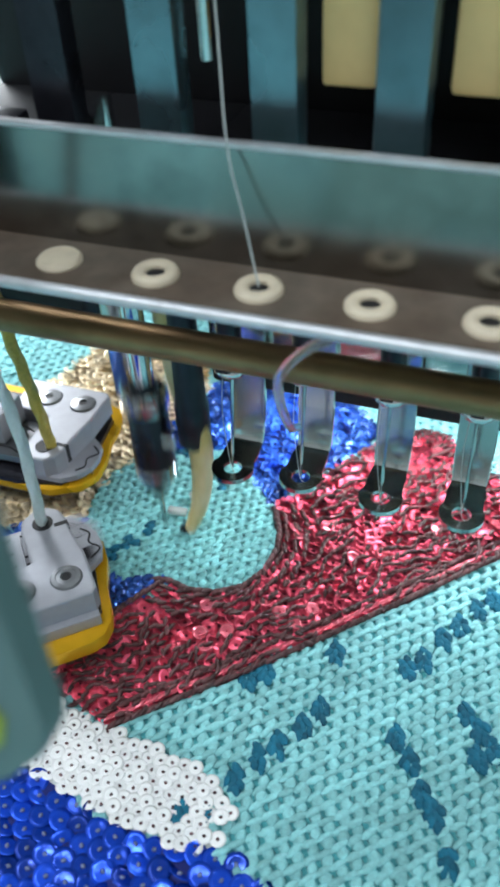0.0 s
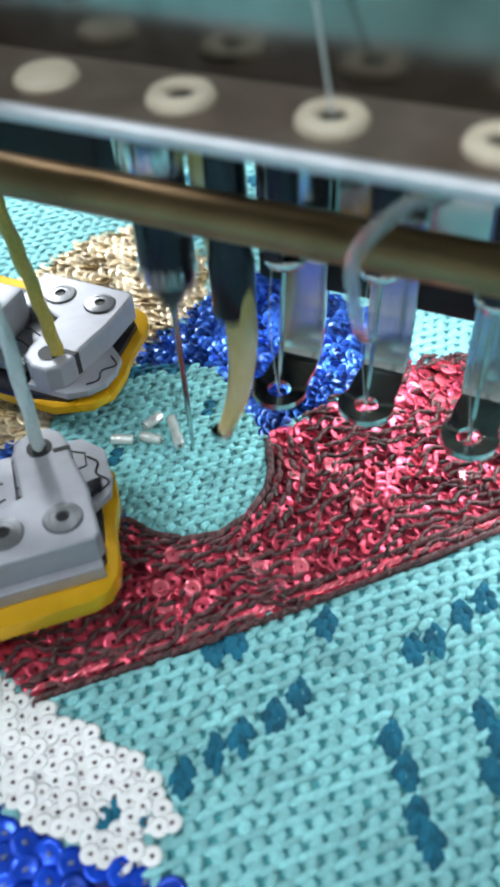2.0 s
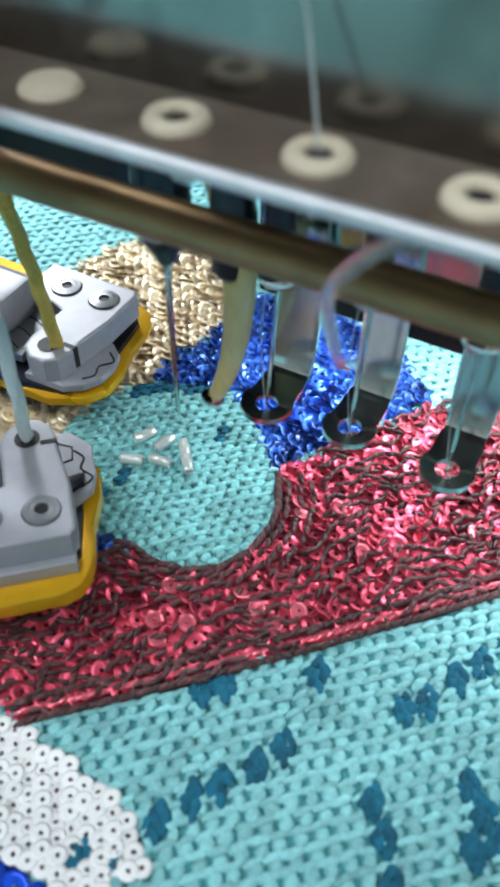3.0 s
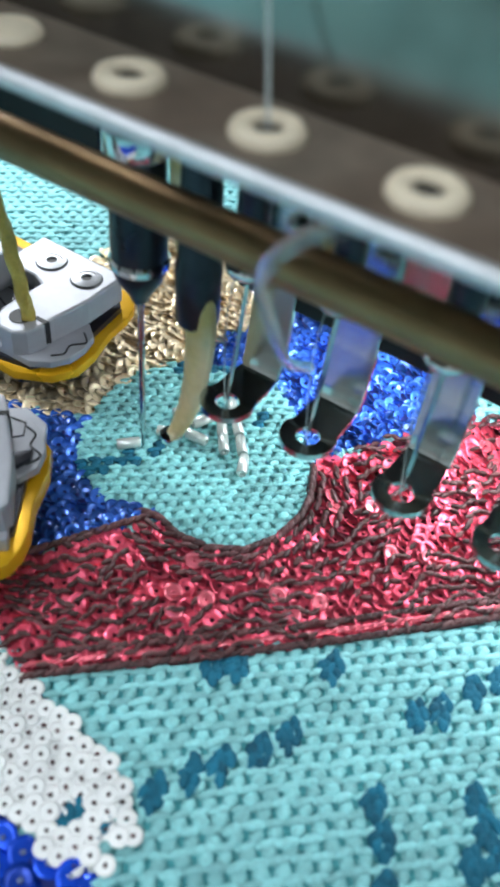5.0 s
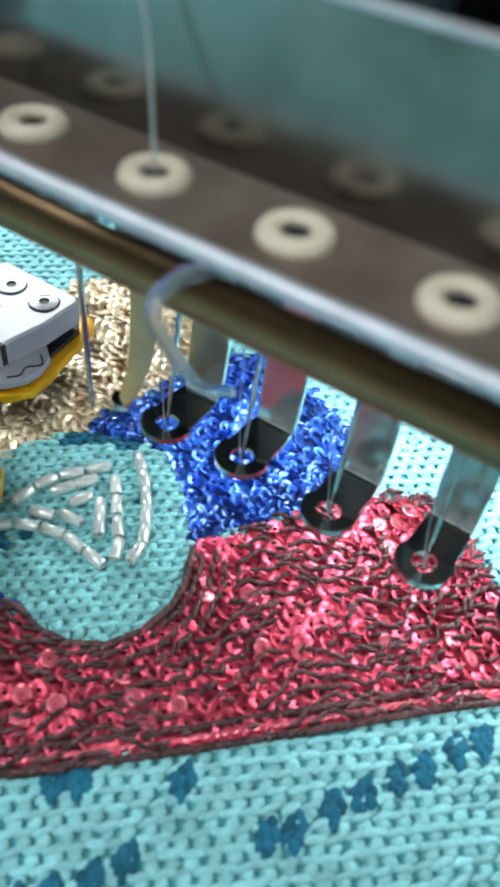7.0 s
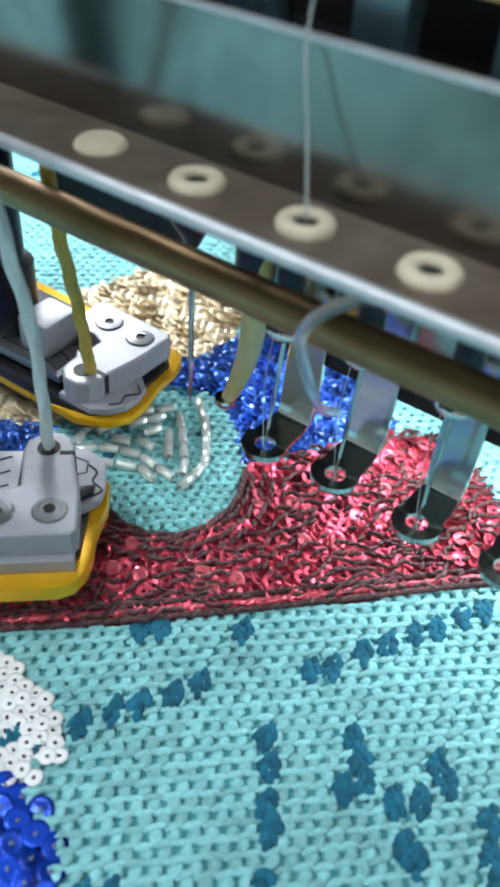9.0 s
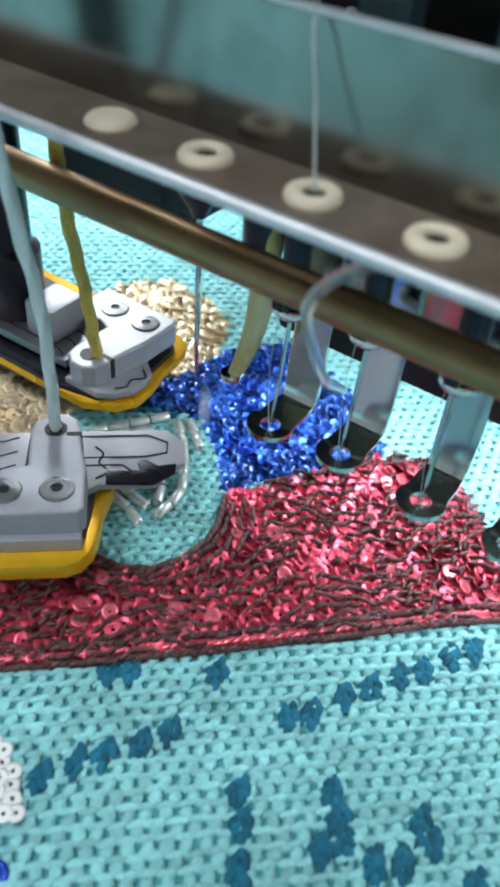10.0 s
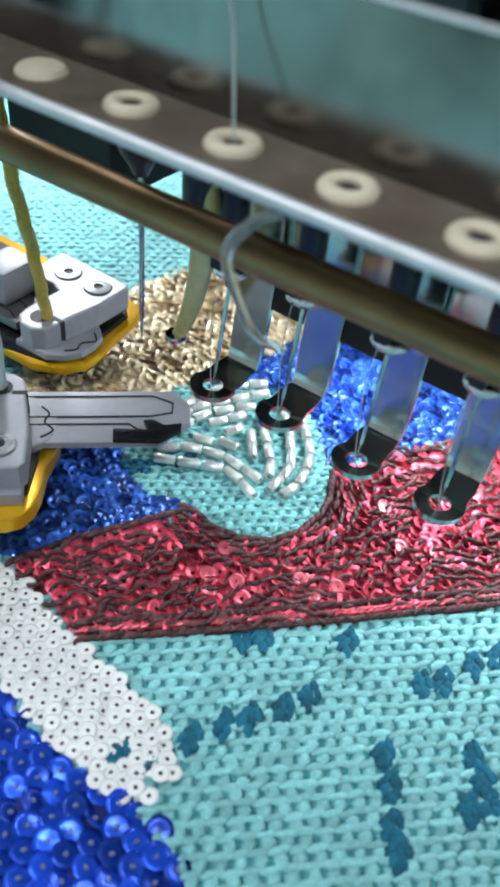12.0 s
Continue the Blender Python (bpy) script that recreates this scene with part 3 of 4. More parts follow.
def slide(parent, side):
    """The feeder's sliding plate, which darts out to the needle."""
    bm = bmesh.new()
    prism(bm, [(-34, 5.2 * side), (2.0, 5.2 * side), (3.4, 6.0 * side), (4.4, 8.2 * side), (7.2, 9.6 * side), (7.4, 14.2 * side), (4.6, 17.6 * side), (-34, 17.6 * side)], 11.3, 12.4, 0.15)
    plate = part("slide_plate", bm, ALLOY, parent, "grey sliding plate with black engraved lines", smooth=False)
    for pts in ([(-30, 16.2), (1.5, 16.2), (4.6, 14.4), (4.4, 12.0), (1.0, 11.2), (-30, 11.2)], [(-30, 9.4), (-2.5, 9.4), (-1.2, 8.0), (2.0, 7.4)]):
        bm = bmesh.new()
        tube(bm, [Vector((u, v * side, 12.42)) for u, v in pts], 0.2, 6)
        part("engraved_line", bm, BLACK_LINE_AND_HOLE, plate)
    bm = bmesh.new()
    prism(bm, [(-5, 5.0 * side), (2.2, 4.6 * side), (5.6, 7.0 * side), (5.8, 8.6 * side), (3.0, 8.2 * side), (1.2, 9.6 * side), (-0.2, 9.4 * side), (0.4, 7.0 * side), (-5, 7.6 * side)], 12.5, 13.3, 0.15)
    part("cutter_fork", bm, DARK_STEEL, plate, "black cutter fork")
    return plate


def near_arm():
    """The rounded grey arm of the neighbouring feeder, hanging close in front."""
    ob = thing("hanging_arm", "grey-green enamelled arm with a rounded end hanging over the cloth", "machine arm", 23.3, -57, 56)
    bm = bmesh.new()
    prism(bm, [(-7, 140), (10.3, 140), (10.3, 18.5), (9.9, 16.2), (8.9, 14.0), (5.4, 9.2), (1, 4.5), (-4, 0.5), (-7, -1.5)], 0, 2.4, 0.7)
    bmesh.ops.rotate(bm, cent=(0, 0, 0), matrix=Matrix.Rotation(radians(90), 3, "X"), verts=bm.verts)
    part("arm_body", bm, GREY_ARM, ob)
    bm = bmesh.new()
    prism(bm, [(-6, 12), (2, 11), (6.6, 15), (7.6, 18.5), (6.2, 22), (-6, 23)], 2.45, 2.7, 0.1)
    bmesh.ops.rotate(bm, cent=(0, 0, 0), matrix=Matrix.Rotation(radians(90), 3, "X"), verts=bm.verts)
    part("sticker", bm, OLIVE_LABEL, ob, "olive green sticker")
    part("hanger", box(bmesh.new(), -7, 10, 0, 60, 128, 140, 1.0), GREY_ARM, ob)


# ------------------------------------------------------------------ the cloth
RED = [(-10.7, -19.5), (-6.8, -10.2), (1.1, 3.4), (4.0, 7.4), (8.0, 18.0), (15.0, 30.2), (24.0, 44.0), (31.0, 55.3), (38.5, 60.0), (43.5, 60.6), (47.6, 57.8), (56.0, 50.0), (66.0, 45.0), (72.0, 42.0), (58.8, 29.6), (35.6, 5.2), (20.8, -9.4), (7.0, -22.6)]
BLOB = [(-12, 6.6), (-16.5, 12), (-19.7, 21.7), (-19, 29), (-15.7, 35.3), (-10.3, 39), (-6, 40.8), (0.5, 42.3), (6, 39), (11, 34.5), (15.5, 29), (18.5, 23), (19.2, 19.5), (18.7, 14), (16.6, 9.8), (12.5, 7.1), (8, 6.3), (4, 7.3), (1, 7), (-4, 4.5), (-8, 4.8)]
BLUE_RIGHT = [(15.0, 30.2), (24.0, 44.0), (31.0, 55.3), (32, 57), (29, 60), (21.2, 67), (8, 72), (-0.4, 75.4), (-7.3, 69.5), (-9.5, 61), (-10.5, 53), (-13.9, 43), (-12, 37), (0, 34), (12, 28)]
GOLD = [(-13.9, 43), (-10.5, 53), (-9.5, 61.2), (-15, 72), (-25, 77), (-35.5, 77.3), (-43, 70), (-46, 55), (-48, 39), (-46, 20), (-40, 6), (-24.2, 12.5), (-18, 16), (-17, 26), (-13, 37)]
BLUE_LEFT = [(-10.7, -19.5), (-6.8, -10.2), (1.1, 3.4), (4.5, 8.5), (-4, 7), (-12, 9), (-18, 16), (-24.2, 12.5), (-40, 6), (-46, -6), (-30, -20)]
WHITE = [(-30, -20.2), (-12, -20.2), (-2.6, -20.6), (0, -22.3), (7, -22.9), (13, -23.7), (23, -24.2), (27, -27.0), (27.2, -30.2), (25.4, -32.2), (29.2, -33.0), (29.4, -34.6), (26.4, -36.4), (15.4, -35.9), (2.6, -33.5), (-8, -31), (-30, -29)]
BLUE_LOW = [(-45, -26), (-30, -29), (-8, -31), (2.6, -33.5), (15.4, -35.9), (26.4, -36.4), (30.5, -34.6), (36, -37.0), (39.2, -39.4), (43, -43.5), (45, -52), (40, -62), (-10, -60), (-45, -52)]
SPOTS = [(22.6, -32.2), (25.4, -30.6), (28.1, -24.9), (30.2, -20.5), (32.2, -17.6), (35.0, -13.6), (36.9, -9.9), (48.0, 1.4), (50.2, 4.0), (52.3, 9.0), (54.5, 12.4), (56.9, 16.8), (59.0, 19.6), (61.2, 24.3), (63.3, 27.4), (49.0, -10.8), (51.6, -14.0), (54.3, -18.4), (56.5, -20.8), (59.5, -26.6), (36.2, 1.0), (26.4, -6.1), (24.4, -8.0), (45.9, -38.3), (43.6, -41.0), (48.0, -41.0),
         (60.7, -6.0), (58.4, -4.0), (63.0, -8.5), (61.0, -10.5), (69.2, -0.3), (71.5, -1.6), (69.7, -5.9), (70.8, -12.4), (72.6, -12.7), (67.0, -8.0), (79.9, -7.1), (78.0, -3.0), (82.0, -10.0)]
HALF = 150


def unit_leg(rings=5, seg=7):
    """A leg of a knitted stitch: a plump, tapered spindle along y, one long."""
    verts, faces = [], []
    for k in range(rings + 1):
        t = k / rings
        r = max(0.06, math.sin(math.pi * (0.06 + 0.88 * t)) ** 0.6)
        for i in range(seg):
            a = 2 * math.pi * i / seg
            verts.append((r * math.cos(a) * 0.5, t - 0.5, r * math.sin(a) * 0.5))
    for k in range(rings):
        for i in range(seg):
            j = (i + 1) % seg
            faces.append((k * seg + i, k * seg + j, (k + 1) * seg + j, (k + 1) * seg + i))
    return np.array(verts), faces


def gather(base, faces, matrices):
    """Copies of a small mesh under 3x4 matrices, as one list of vertices and faces."""
    out, all_faces, n = [], [], len(base)
    for k, (rot, shift) in enumerate(matrices):
        out.append(base @ rot.T + shift)
        all_faces.extend(tuple(i + k * n for i in f) for f in faces)
    return np.concatenate(out), all_faces


def turn(rx, ry, rz, sx=1.0, sy=1.0, sz=1.0):
    return np.array(Euler((rx, ry, rz)).to_matrix()) @ np.diag((sx, sy, sz))


def sequin_mesh(radius, cup, hole=0.33, seg=12):
    verts, faces = [], []
    rings = ((hole, 0.0), (radius * 0.62, cup * 0.25), (radius, cup), (radius * 0.98, cup - 0.05))
    for r, z in rings:
        for i in range(seg):
            a = 2 * math.pi * i / seg
            verts.append((r * math.cos(a), r * math.sin(a), z))
    for k in range(len(rings) - 1):
        for i in range(seg):
            j = (i + 1) % seg
            faces.append((k * seg + i, k * seg + j, (k + 1) * seg + j, (k + 1) * seg + i))
    return np.array(verts), faces


def rows_in(outline, angle, step, row, wobble, jitter, rng):
    """Points in wavy rows across an outline."""
    c, s = math.cos(radians(angle)), math.sin(radians(angle))
    xs, ys = [p[0] for p in outline], [p[1] for p in outline]
    cx, cy = (min(xs) + max(xs)) / 2, (min(ys) + max(ys)) / 2
    far = math.hypot(max(xs) - min(xs), max(ys) - min(ys)) / 2 + 4
    out, k = [], 0
    v = -far
    while v < far:
        u = -far + (step / 2 if k % 2 else 0)
        while u < far:
            w = v + wobble * math.sin(u * 0.21 + 0.9 * math.sin(v * 0.13)) + wobble * 0.5 * math.sin(u * 0.47 + v * 0.3)
            x = cx + u * c - w * s + rng.uniform(-jitter, jitter)
            y = cy + u * s + w * c + rng.uniform(-jitter, jitter)
            slope = math.atan2(wobble * 0.21 * math.cos(u * 0.21), 1)
            if inside(x, y, outline):
                out.append((x, y, radians(angle) + slope))
            u += step
        v += row
        k += 1
    return out


def sequins(cloth, name, label, points, radius, cup, mat, tilt, lift, near, rng, limit=300, hole=0.33):
    """Sequins near a centre become parts of their own; the rest are one joined part."""
    base, faces = sequin_mesh(radius, cup, hole)
    me = bpy.data.meshes.new(name)
    me.from_pydata((base * S).tolist(), [], faces)
    me.materials.append(mat)
    me.shade_smooth()
    points = sorted(points, key=lambda p: math.hypot(p[0] - near[0], p[1] - near[1]))
    rest = []
    for k, (x, y, a) in enumerate(points):
        lean, side = rng.gauss(tilt, 0.5 * tilt), rng.gauss(0, tilt)
        z = lift + rng.uniform(0, 0.35)
        if k < limit:
            ob = new(name, me)
            ob.parent = cloth
            ob.location = (x * S, y * S, z * S)
            ob.rotation_euler = (side, lean, a)
        else:
            rest.append((turn(side, lean, a), np.array((x, y, z))))
    if rest:
        mass(name + "_field", *gather(base, faces, rest), mat, cloth, label)


def cloth_ground(cloth):
    bm = bmesh.new()
    box(bm, -HALF, HALF, -HALF, HALF, -1.2, -0.25)
    part("ground_cloth", bm, BASE_CLOTH, cloth, "teal woven ground", smooth=False)
    for x0, x1, y0, y1 in ((-320, 320, -400, -HALF), (-320, -HALF, -HALF, 200), (HALF, 320, -HALF, 200), (-HALF, HALF, HALF, 200)):
        part("cloth_margin", box(bmesh.new(), x0, x1, y0, y1, -1.2, 0.2), CYAN_YARN, cloth, "plain turquoise margin of the cloth", smooth=False)
    for name, outline, mat, z in (("red_patch", RED, WINE_CLOTH, 0.10), ("blue_patch", BLUE_RIGHT, NAVY_CLOTH, 0.05), ("blue_patch", BLUE_LEFT, NAVY_CLOTH, 0.06),
                                  ("blue_patch", BLUE_LOW, NAVY_CLOTH, 0.07), ("gold_patch", GOLD, OCHRE_CLOTH, 0.02), ("white_patch", WHITE, WHITE_CLOTH, 0.12)):
        bm = bmesh.new()
        prism(bm, outline, -0.22, z)
        part(name, bm, mat, cloth, smooth=False)


def knit(cloth, rng):
    """The knitted field: ridged rows of plump loops with a slanting leg between each pair; petrol-blue stitches make the pattern."""
    base, faces = unit_leg(3, 6)
    pitch, row, slant = 2.35, 2.0, radians(42)
    c, s = math.cos(slant), math.sin(slant)
    plain, dark = [], []

    def lump(store, u, v, lean, size, z, loose=1.0):
        rot = turn(rng.gauss(0.05, 0.07), rng.gauss(0, 0.1), slant + lean + rng.gauss(0, 0.1 * loose), *size)
        uu, vv = u + rng.gauss(0, 0.08 * loose), v + rng.gauss(0, 0.08 * loose)
        store.append((rot, np.array((uu * c - vv * s, uu * s + vv * c, z + rng.gauss(0, 0.07)))))

    spots = list(SPOTS)
    for k in range(26):  # the same motif goes on over the far part of the cloth
        a, b = rng.uniform(-110, 60), rng.uniform(82, 140)
        spots += [(a, b), (a + 2.2, b + 3.6), (a + 4.4, b + 7.2)]
    for x, y in spots:
        u, v = x * c + y * s, -x * s + y * c
        for du, dv, lean, long in ((0, -1.5, 0.1, 2.0), (-0.75, -0.5, -0.3, 2.2), (0.7, -0.7, 0.25, 2.1), (0, 0.3, 0, 2.4), (-1.05, 0.5, -0.5, 1.9), (1.05, 0.55, 0.3, 2.2), (-0.35, 1.3, -0.2, 1.8), (0.6, 1.6, 0.2, 1.9)):
            lump(dark, u + 0.9 * du + 0.2 * dv, v + dv, lean - 0.3, (1.55 + rng.gauss(0, 0.12), long + rng.gauss(0, 0.2), 1.05), 0.42, 1.4)
    patches = (RED, BLOB, BLUE_RIGHT, GOLD, BLUE_LEFT, BLUE_LOW, WHITE)
    for j in range(-104, 105):
        for i in range(-88, 89):
            u, v = (i + 0.5 * (j % 2)) * pitch, j * row
            x, y = u * c - v * s, u * s + v * c
            if abs(x) > HALF - 3 or abs(y) > HALF - 3:
                continue
            if any(inside(x, y, o) and edge_distance(x, y, o) > 0.5 for o in patches):
                continue
            # the loop's head lies along the row as a ridge, its twisted legs slant to the row below
            lump(plain, u, v + 0.32, math.pi / 2 + 0.14, (1.34 + rng.gauss(0, 0.1), 2.75 + rng.gauss(0, 0.2), 1.1), 0.2)
            lump(plain, u, v - 0.66, -0.55, (1.95 + rng.gauss(0, 0.14), 2.0 + rng.gauss(0, 0.14), 1.02), 0.05)
    mass("knit_field", *gather(base, faces, plain), CYAN_YARN, cloth, "pale turquoise knitted stitches")
    mass("dark_knit_pattern", *gather(base, faces, dark), DARK_YARN, cloth, "petrol blue stitches in chains and small motifs")


def tufted_heart(cloth, rng):
    """The raised turquoise patch on which the beads are sewn."""
    bm = bmesh.new()
    prism(bm, BLOB, -0.2, 0.3)
    patch = part("tufted_patch", bm, TUFT_YARN, cloth, "raised turquoise tufted patch", smooth=False)
    base, faces = unit_leg(4, 6)
    plain, dark = [], []
    marks = [(-13.5, 34.8), (-12.6, 36.6), (-10.6, 38.2), (-5.6, 39.9), (-8.6, 9.8), (-6.7, 13.1), (-4.9, 17.0), (-10.6, 8.2), (-9.6, 38.0), (-7.5, 39.0), (-11.5, 36.5), (3.8, 32.6)]
    for x, y, a in rows_in(BLOB, 42, 2.0, 1.7, 0.15, 0.12, rng):
        store = dark if any(math.hypot(x - p, (y - q) * 0.8) < 1.4 for p, q in marks) else plain
        z = 0.2 + min(1, edge_distance(x, y, BLOB) / 1.6) * 0.55 + rng.gauss(0, 0.06)
        head = turn(rng.gauss(0.05, 0.1), rng.gauss(0, 0.1), a + math.pi / 2 + 0.14 + rng.gauss(0, 0.14), 1.15, 2.35, 1.0)
        leg = turn(rng.gauss(0.05, 0.1), rng.gauss(0, 0.1), a - 0.5 + rng.gauss(0, 0.14), 1.65, 1.8, 0.95)
        store.append((head, np.array((x - 0.27 * math.sin(a), y + 0.27 * math.cos(a), z + 0.14))))
        store.append((leg, np.array((x + 0.55 * math.sin(a), y - 0.55 * math.cos(a), z))))
    mass("tuft_field", *gather(base, faces, plain), TUFT_YARN, patch, "small turquoise tufts")
    mass("dark_tuft_field", *gather(base, faces, dark), DARK_YARN, patch, "petrol blue tufts")


def border(cloth, name, points, mat, radius, step, z, label, rng):
    """A couched cord: short overlapping lumps along a line."""
    base, faces = unit_leg(4, 6)
    path = [Vector((*p, 0)) for p in points]
    out = []
    for a, b in zip(path, path[1:]):
        n = max(1, round((b - a).length / step))
        ang = math.atan2((b - a).y, (b - a).x) - math.pi / 2
        for k in range(n):
            p = a.lerp(b, k / n)
            out.append((turn(0.2, 0, ang + 0.25, radius * 2, step * 1.7, radius * 2), np.array((p.x, p.y, z + rng.gauss(0, 0.05)))))
    mass(name, *gather(base, faces, out), mat, cloth, label)


def offset_line(points, distance):
    out = []
    for k, (x, y) in enumerate(points):
        x0, y0 = points[max(0, k - 1)]
        x1, y1 = points[min(len(points) - 1, k + 1)]
        d = math.hypot(x1 - x0, y1 - y0)
        out.append((x - (y1 - y0) / d * distance, y + (x1 - x0) / d * distance))
    return out


def white_sequins(cloth, rng):
    pts = [p for p in rows_in(WHITE, 8, 1.85, 1.6, 0.1, 0.1, rng)]
    gaps = [(22.6, -32.2)]
    pts = [p for p in pts if all(math.hypot(p[0] - x, p[1] - y) > 1.5 for x, y in gaps)]
    pts += [(27.6, -28.6, 0), (29.3, -29.6, 0), (28.2, -30.6, 0)]
    sequins(cloth, "white_sequin", "", pts, 1.22, 0.06, WHITE_DISC, 0.05, 0.7, (10, -28), rng, 300, 0.28)
    # a small dark lump draws the dot in each white sequin
    base, faces = unit_leg(2, 6)
    mass("sequin_dot_field", *gather(base, faces, [(turn(0, 0, rng.uniform(0, 3), 0.5, 0.6, 0.3), np.array((x, y, 0.92))) for x, y, a in pts]), MAROON_THREAD, cloth, "dark thread in the sequin holes")


STROKES = [  # bead lines from the middle outwards: first and last second, and the line
    (-2.0, -0.5, [(-3.1, 21.7), (1.1, 22.1)]), (-1.0, 0.3, [(-7.0, 19.3), (-3.2, 20.7)]), (-0.3, 0.35, [(0.0, 27.1), (4.1, 22.1)]),
    (0.6, 1.6, [(-3.2, 23.8), (-1.9, 27.1)]), (1.6, 4.2, [(-7.1, 23.8), (-3.5, 30.3)]), (2.8, 4.4, [(-1.7, 32.2), (3.3, 27.1), (7.7, 22.1), (8.5, 19.5)]),
    (4.6, 5.9, [(-9.8, 12.9), (-5.9, 16.6), (-0.4, 18.7), (4.5, 18.6), (8.6, 18.2)]), (5.2, 6.0, [(-10.1, 18.5), (-9.2, 24.9), (-6.6, 29.6), (-3.5, 33.6)]),
    (6.0, 7.1, [(-1.8, 38.0), (3.8, 33.1), (9.0, 26.6), (10.6, 22.8), (10.7, 17.3)]), (8.0, 9.2, [(-8.8, 10.8), (-3.4, 13.7), (1.7, 16.2), (5.3, 16.0), (10.0, 14.4)]),
    (8.6, 9.8, [(-10.4, 13.4), (-12.1, 18.6), (-11.4, 25.9), (-8.2, 31.6), (-3.9, 38.4)]), (9.6, 10.6, [(-0.2, 39.6), (5.9, 35.0), (11.4, 28.8), (13.6, 22.0), (13.0, 17.5)]),
    (10.8, 11.9, [(-14.0, 19.6), (-12.7, 29.1), (-10.1, 35.5), (-5.6, 40.4)])]
BEADS = []


def bugle_beads(cloth):
    """Silver bugle beads, laid end to end; each is sewn on at its own second."""
    bm = bmesh.new()
    lathe(bm, [(0.34, -1.8), (0.74, -1.8), (0.88, -1.6), (0.88, 1.6), (0.74, 1.8), (0.34, 1.8), (0.34, -1.8)], 0, 0, 0, 12, "X")
    first = part("bugle_bead", bm, BEAD_GLASS, cloth, "small silver bugle bead")
    count = 0
    for start, stop, line in STROKES:
        path = smooth_path([(x, y, 0) for x, y in line], 10)
        run, lengths = 0.0, [0.0]
        for a, b in zip(path, path[1:]):
            run += (b - a).length
            lengths.append(run)
        n = max(1, round(run / 3.8))
        for k in range(n):
            d = run * (k + 0.5) / n
            i = max(q for q in range(len(path)) if lengths[q] <= d)
            i = min(i, len(path) - 2)
            p = path[i].lerp(path[i + 1], (d - lengths[i]) / max(1e-6, lengths[i + 1] - lengths[i]))
            way = path[i + 1] - path[i]
            ob = first if count == 0 else new("bugle_bead", first.data)
            ob.parent = cloth
            if count:
                ob["label"] = first["label"]
            count += 1
            BEADS.append((ob, start + (stop - start) * (k + 1) / n, p.x, p.y, math.degrees(math.atan2(way.y, way.x))))


def embroidered_cloth():
    rng = random.Random(7)
    cloth = thing("embroidered_cloth", "turquoise knitted cloth with red, blue, white and gold sequin patches", "cloth", 0, 0, 0)
    cloth_ground(cloth)
    knit(cloth, rng)
    tufted_heart(cloth, rng)
    red = [p for p in rows_in(RED, 45, 1.7, 1.75, 1.7, 0.12, rng) if not inside(p[0], p[1], BLOB) and edge_distance(p[0], p[1], BLOB) > 1.3 and edge_distance(p[0], p[1], RED) > 0.9]
    sequins(cloth, "red_sequin", "crinkled red metallic sequins sewn in rows", red, 1.45, 0.3, RED_FOIL, 0.27, 0.35, (24, 8), rng)
    base, faces = unit_leg(3, 6)
    rim = [(1.5, 6.6), (4, 7.0), (8, 6.1), (12.5, 6.9), (16.6, 9.6), (18.9, 14), (19.4, 19.5), (18.6, 23.2), (15.5, 29.4)]
    couching = []
    for x, y, a in rows_in(RED, 45, 1.15, 2.05, 1.7, 0.1, rng):
        near = edge_distance(x, y, BLOB)
        bare = math.sin(x * 0.27 + 1.0) + math.sin(y * 0.31 - x * 0.12) + 0.35 * math.sin(x * 0.9 + y * 0.7) < -0.8
        if inside(x, y, BLOB) or near < 7.6 or (bare and rng.random() < 0.75) or rng.random() < 0.08:
            continue
        along, across = (x + y) * 0.707, (y - x) * 0.707
        phase = 1.25 * along + 2.2 * math.sin(across * 0.55) + 1.5 * math.sin(along * 0.21)
        sway, bend = 0.5 * math.sin(phase), math.atan(0.62 * math.cos(phase))
        couching.append((turn(rng.gauss(0, 0.1), 0, a - math.pi / 2 + bend + 0.25 + rng.gauss(0, 0.2), 0.88, 1.8, 0.85), np.array((x - 0.707 * sway, y + 0.707 * sway, 1.15 + rng.uniform(0, 0.2)))))
    for ring in (2.0, 3.9, 5.8):  # threads that follow the tufted patch
        line = offset_line(rim[1:], -ring)
        for (x0, y0), (x1, y1) in zip(line, line[1:]):
            n = max(1, round(math.hypot(x1 - x0, y1 - y0) / 1.15))
            for k in range(n):
                x, y = x0 + (x1 - x0) * k / n, y0 + (y1 - y0) * k / n + 0.45 * math.sin(k * 1.5 + 2 * ring)
                if inside(x, y, RED) and rng.random() > 0.2:
                    couching.append((turn(0, 0, math.atan2(y1 - y0, x1 - x0) - math.pi / 2 + 0.4 + rng.gauss(0, 0.2), 0.95, 1.75, 0.85), np.array((x, y, 1.15 + rng.uniform(0, 0.2)))))
    mass("red_couching", *gather(base, faces, couching), MAROON_THREAD, cloth, "dark thread couched over the red sequins")
    # loose flat sequins that lie on top and catch the tubes
    loose = [p for p in rows_in(RED, 20, 4.3, 4.1, 0.8, 1.6, rng) if edge_distance(p[0], p[1], RED) > 2.5 and edge_distance(p[0], p[1], BLOB) > 3 and not inside(p[0], p[1], BLOB)
             and math.sin(p[0] * 0.27 + 1.0) + math.sin(p[1] * 0.31 - p[0] * 0.12) < 0.5 and rng.random() < 0.42]
    sequins(cloth, "loose_red_sequin", "", loose, 1.35, 0.1, FLAT_RED, 0.24, 1.0, (24, 8), rng, 300, 0.2)
    blue = [p for p in rows_in(BLUE_RIGHT, 30, 1.5, 1.4, 0.7, 0.2, rng) if not inside(p[0], p[1], BLOB)]
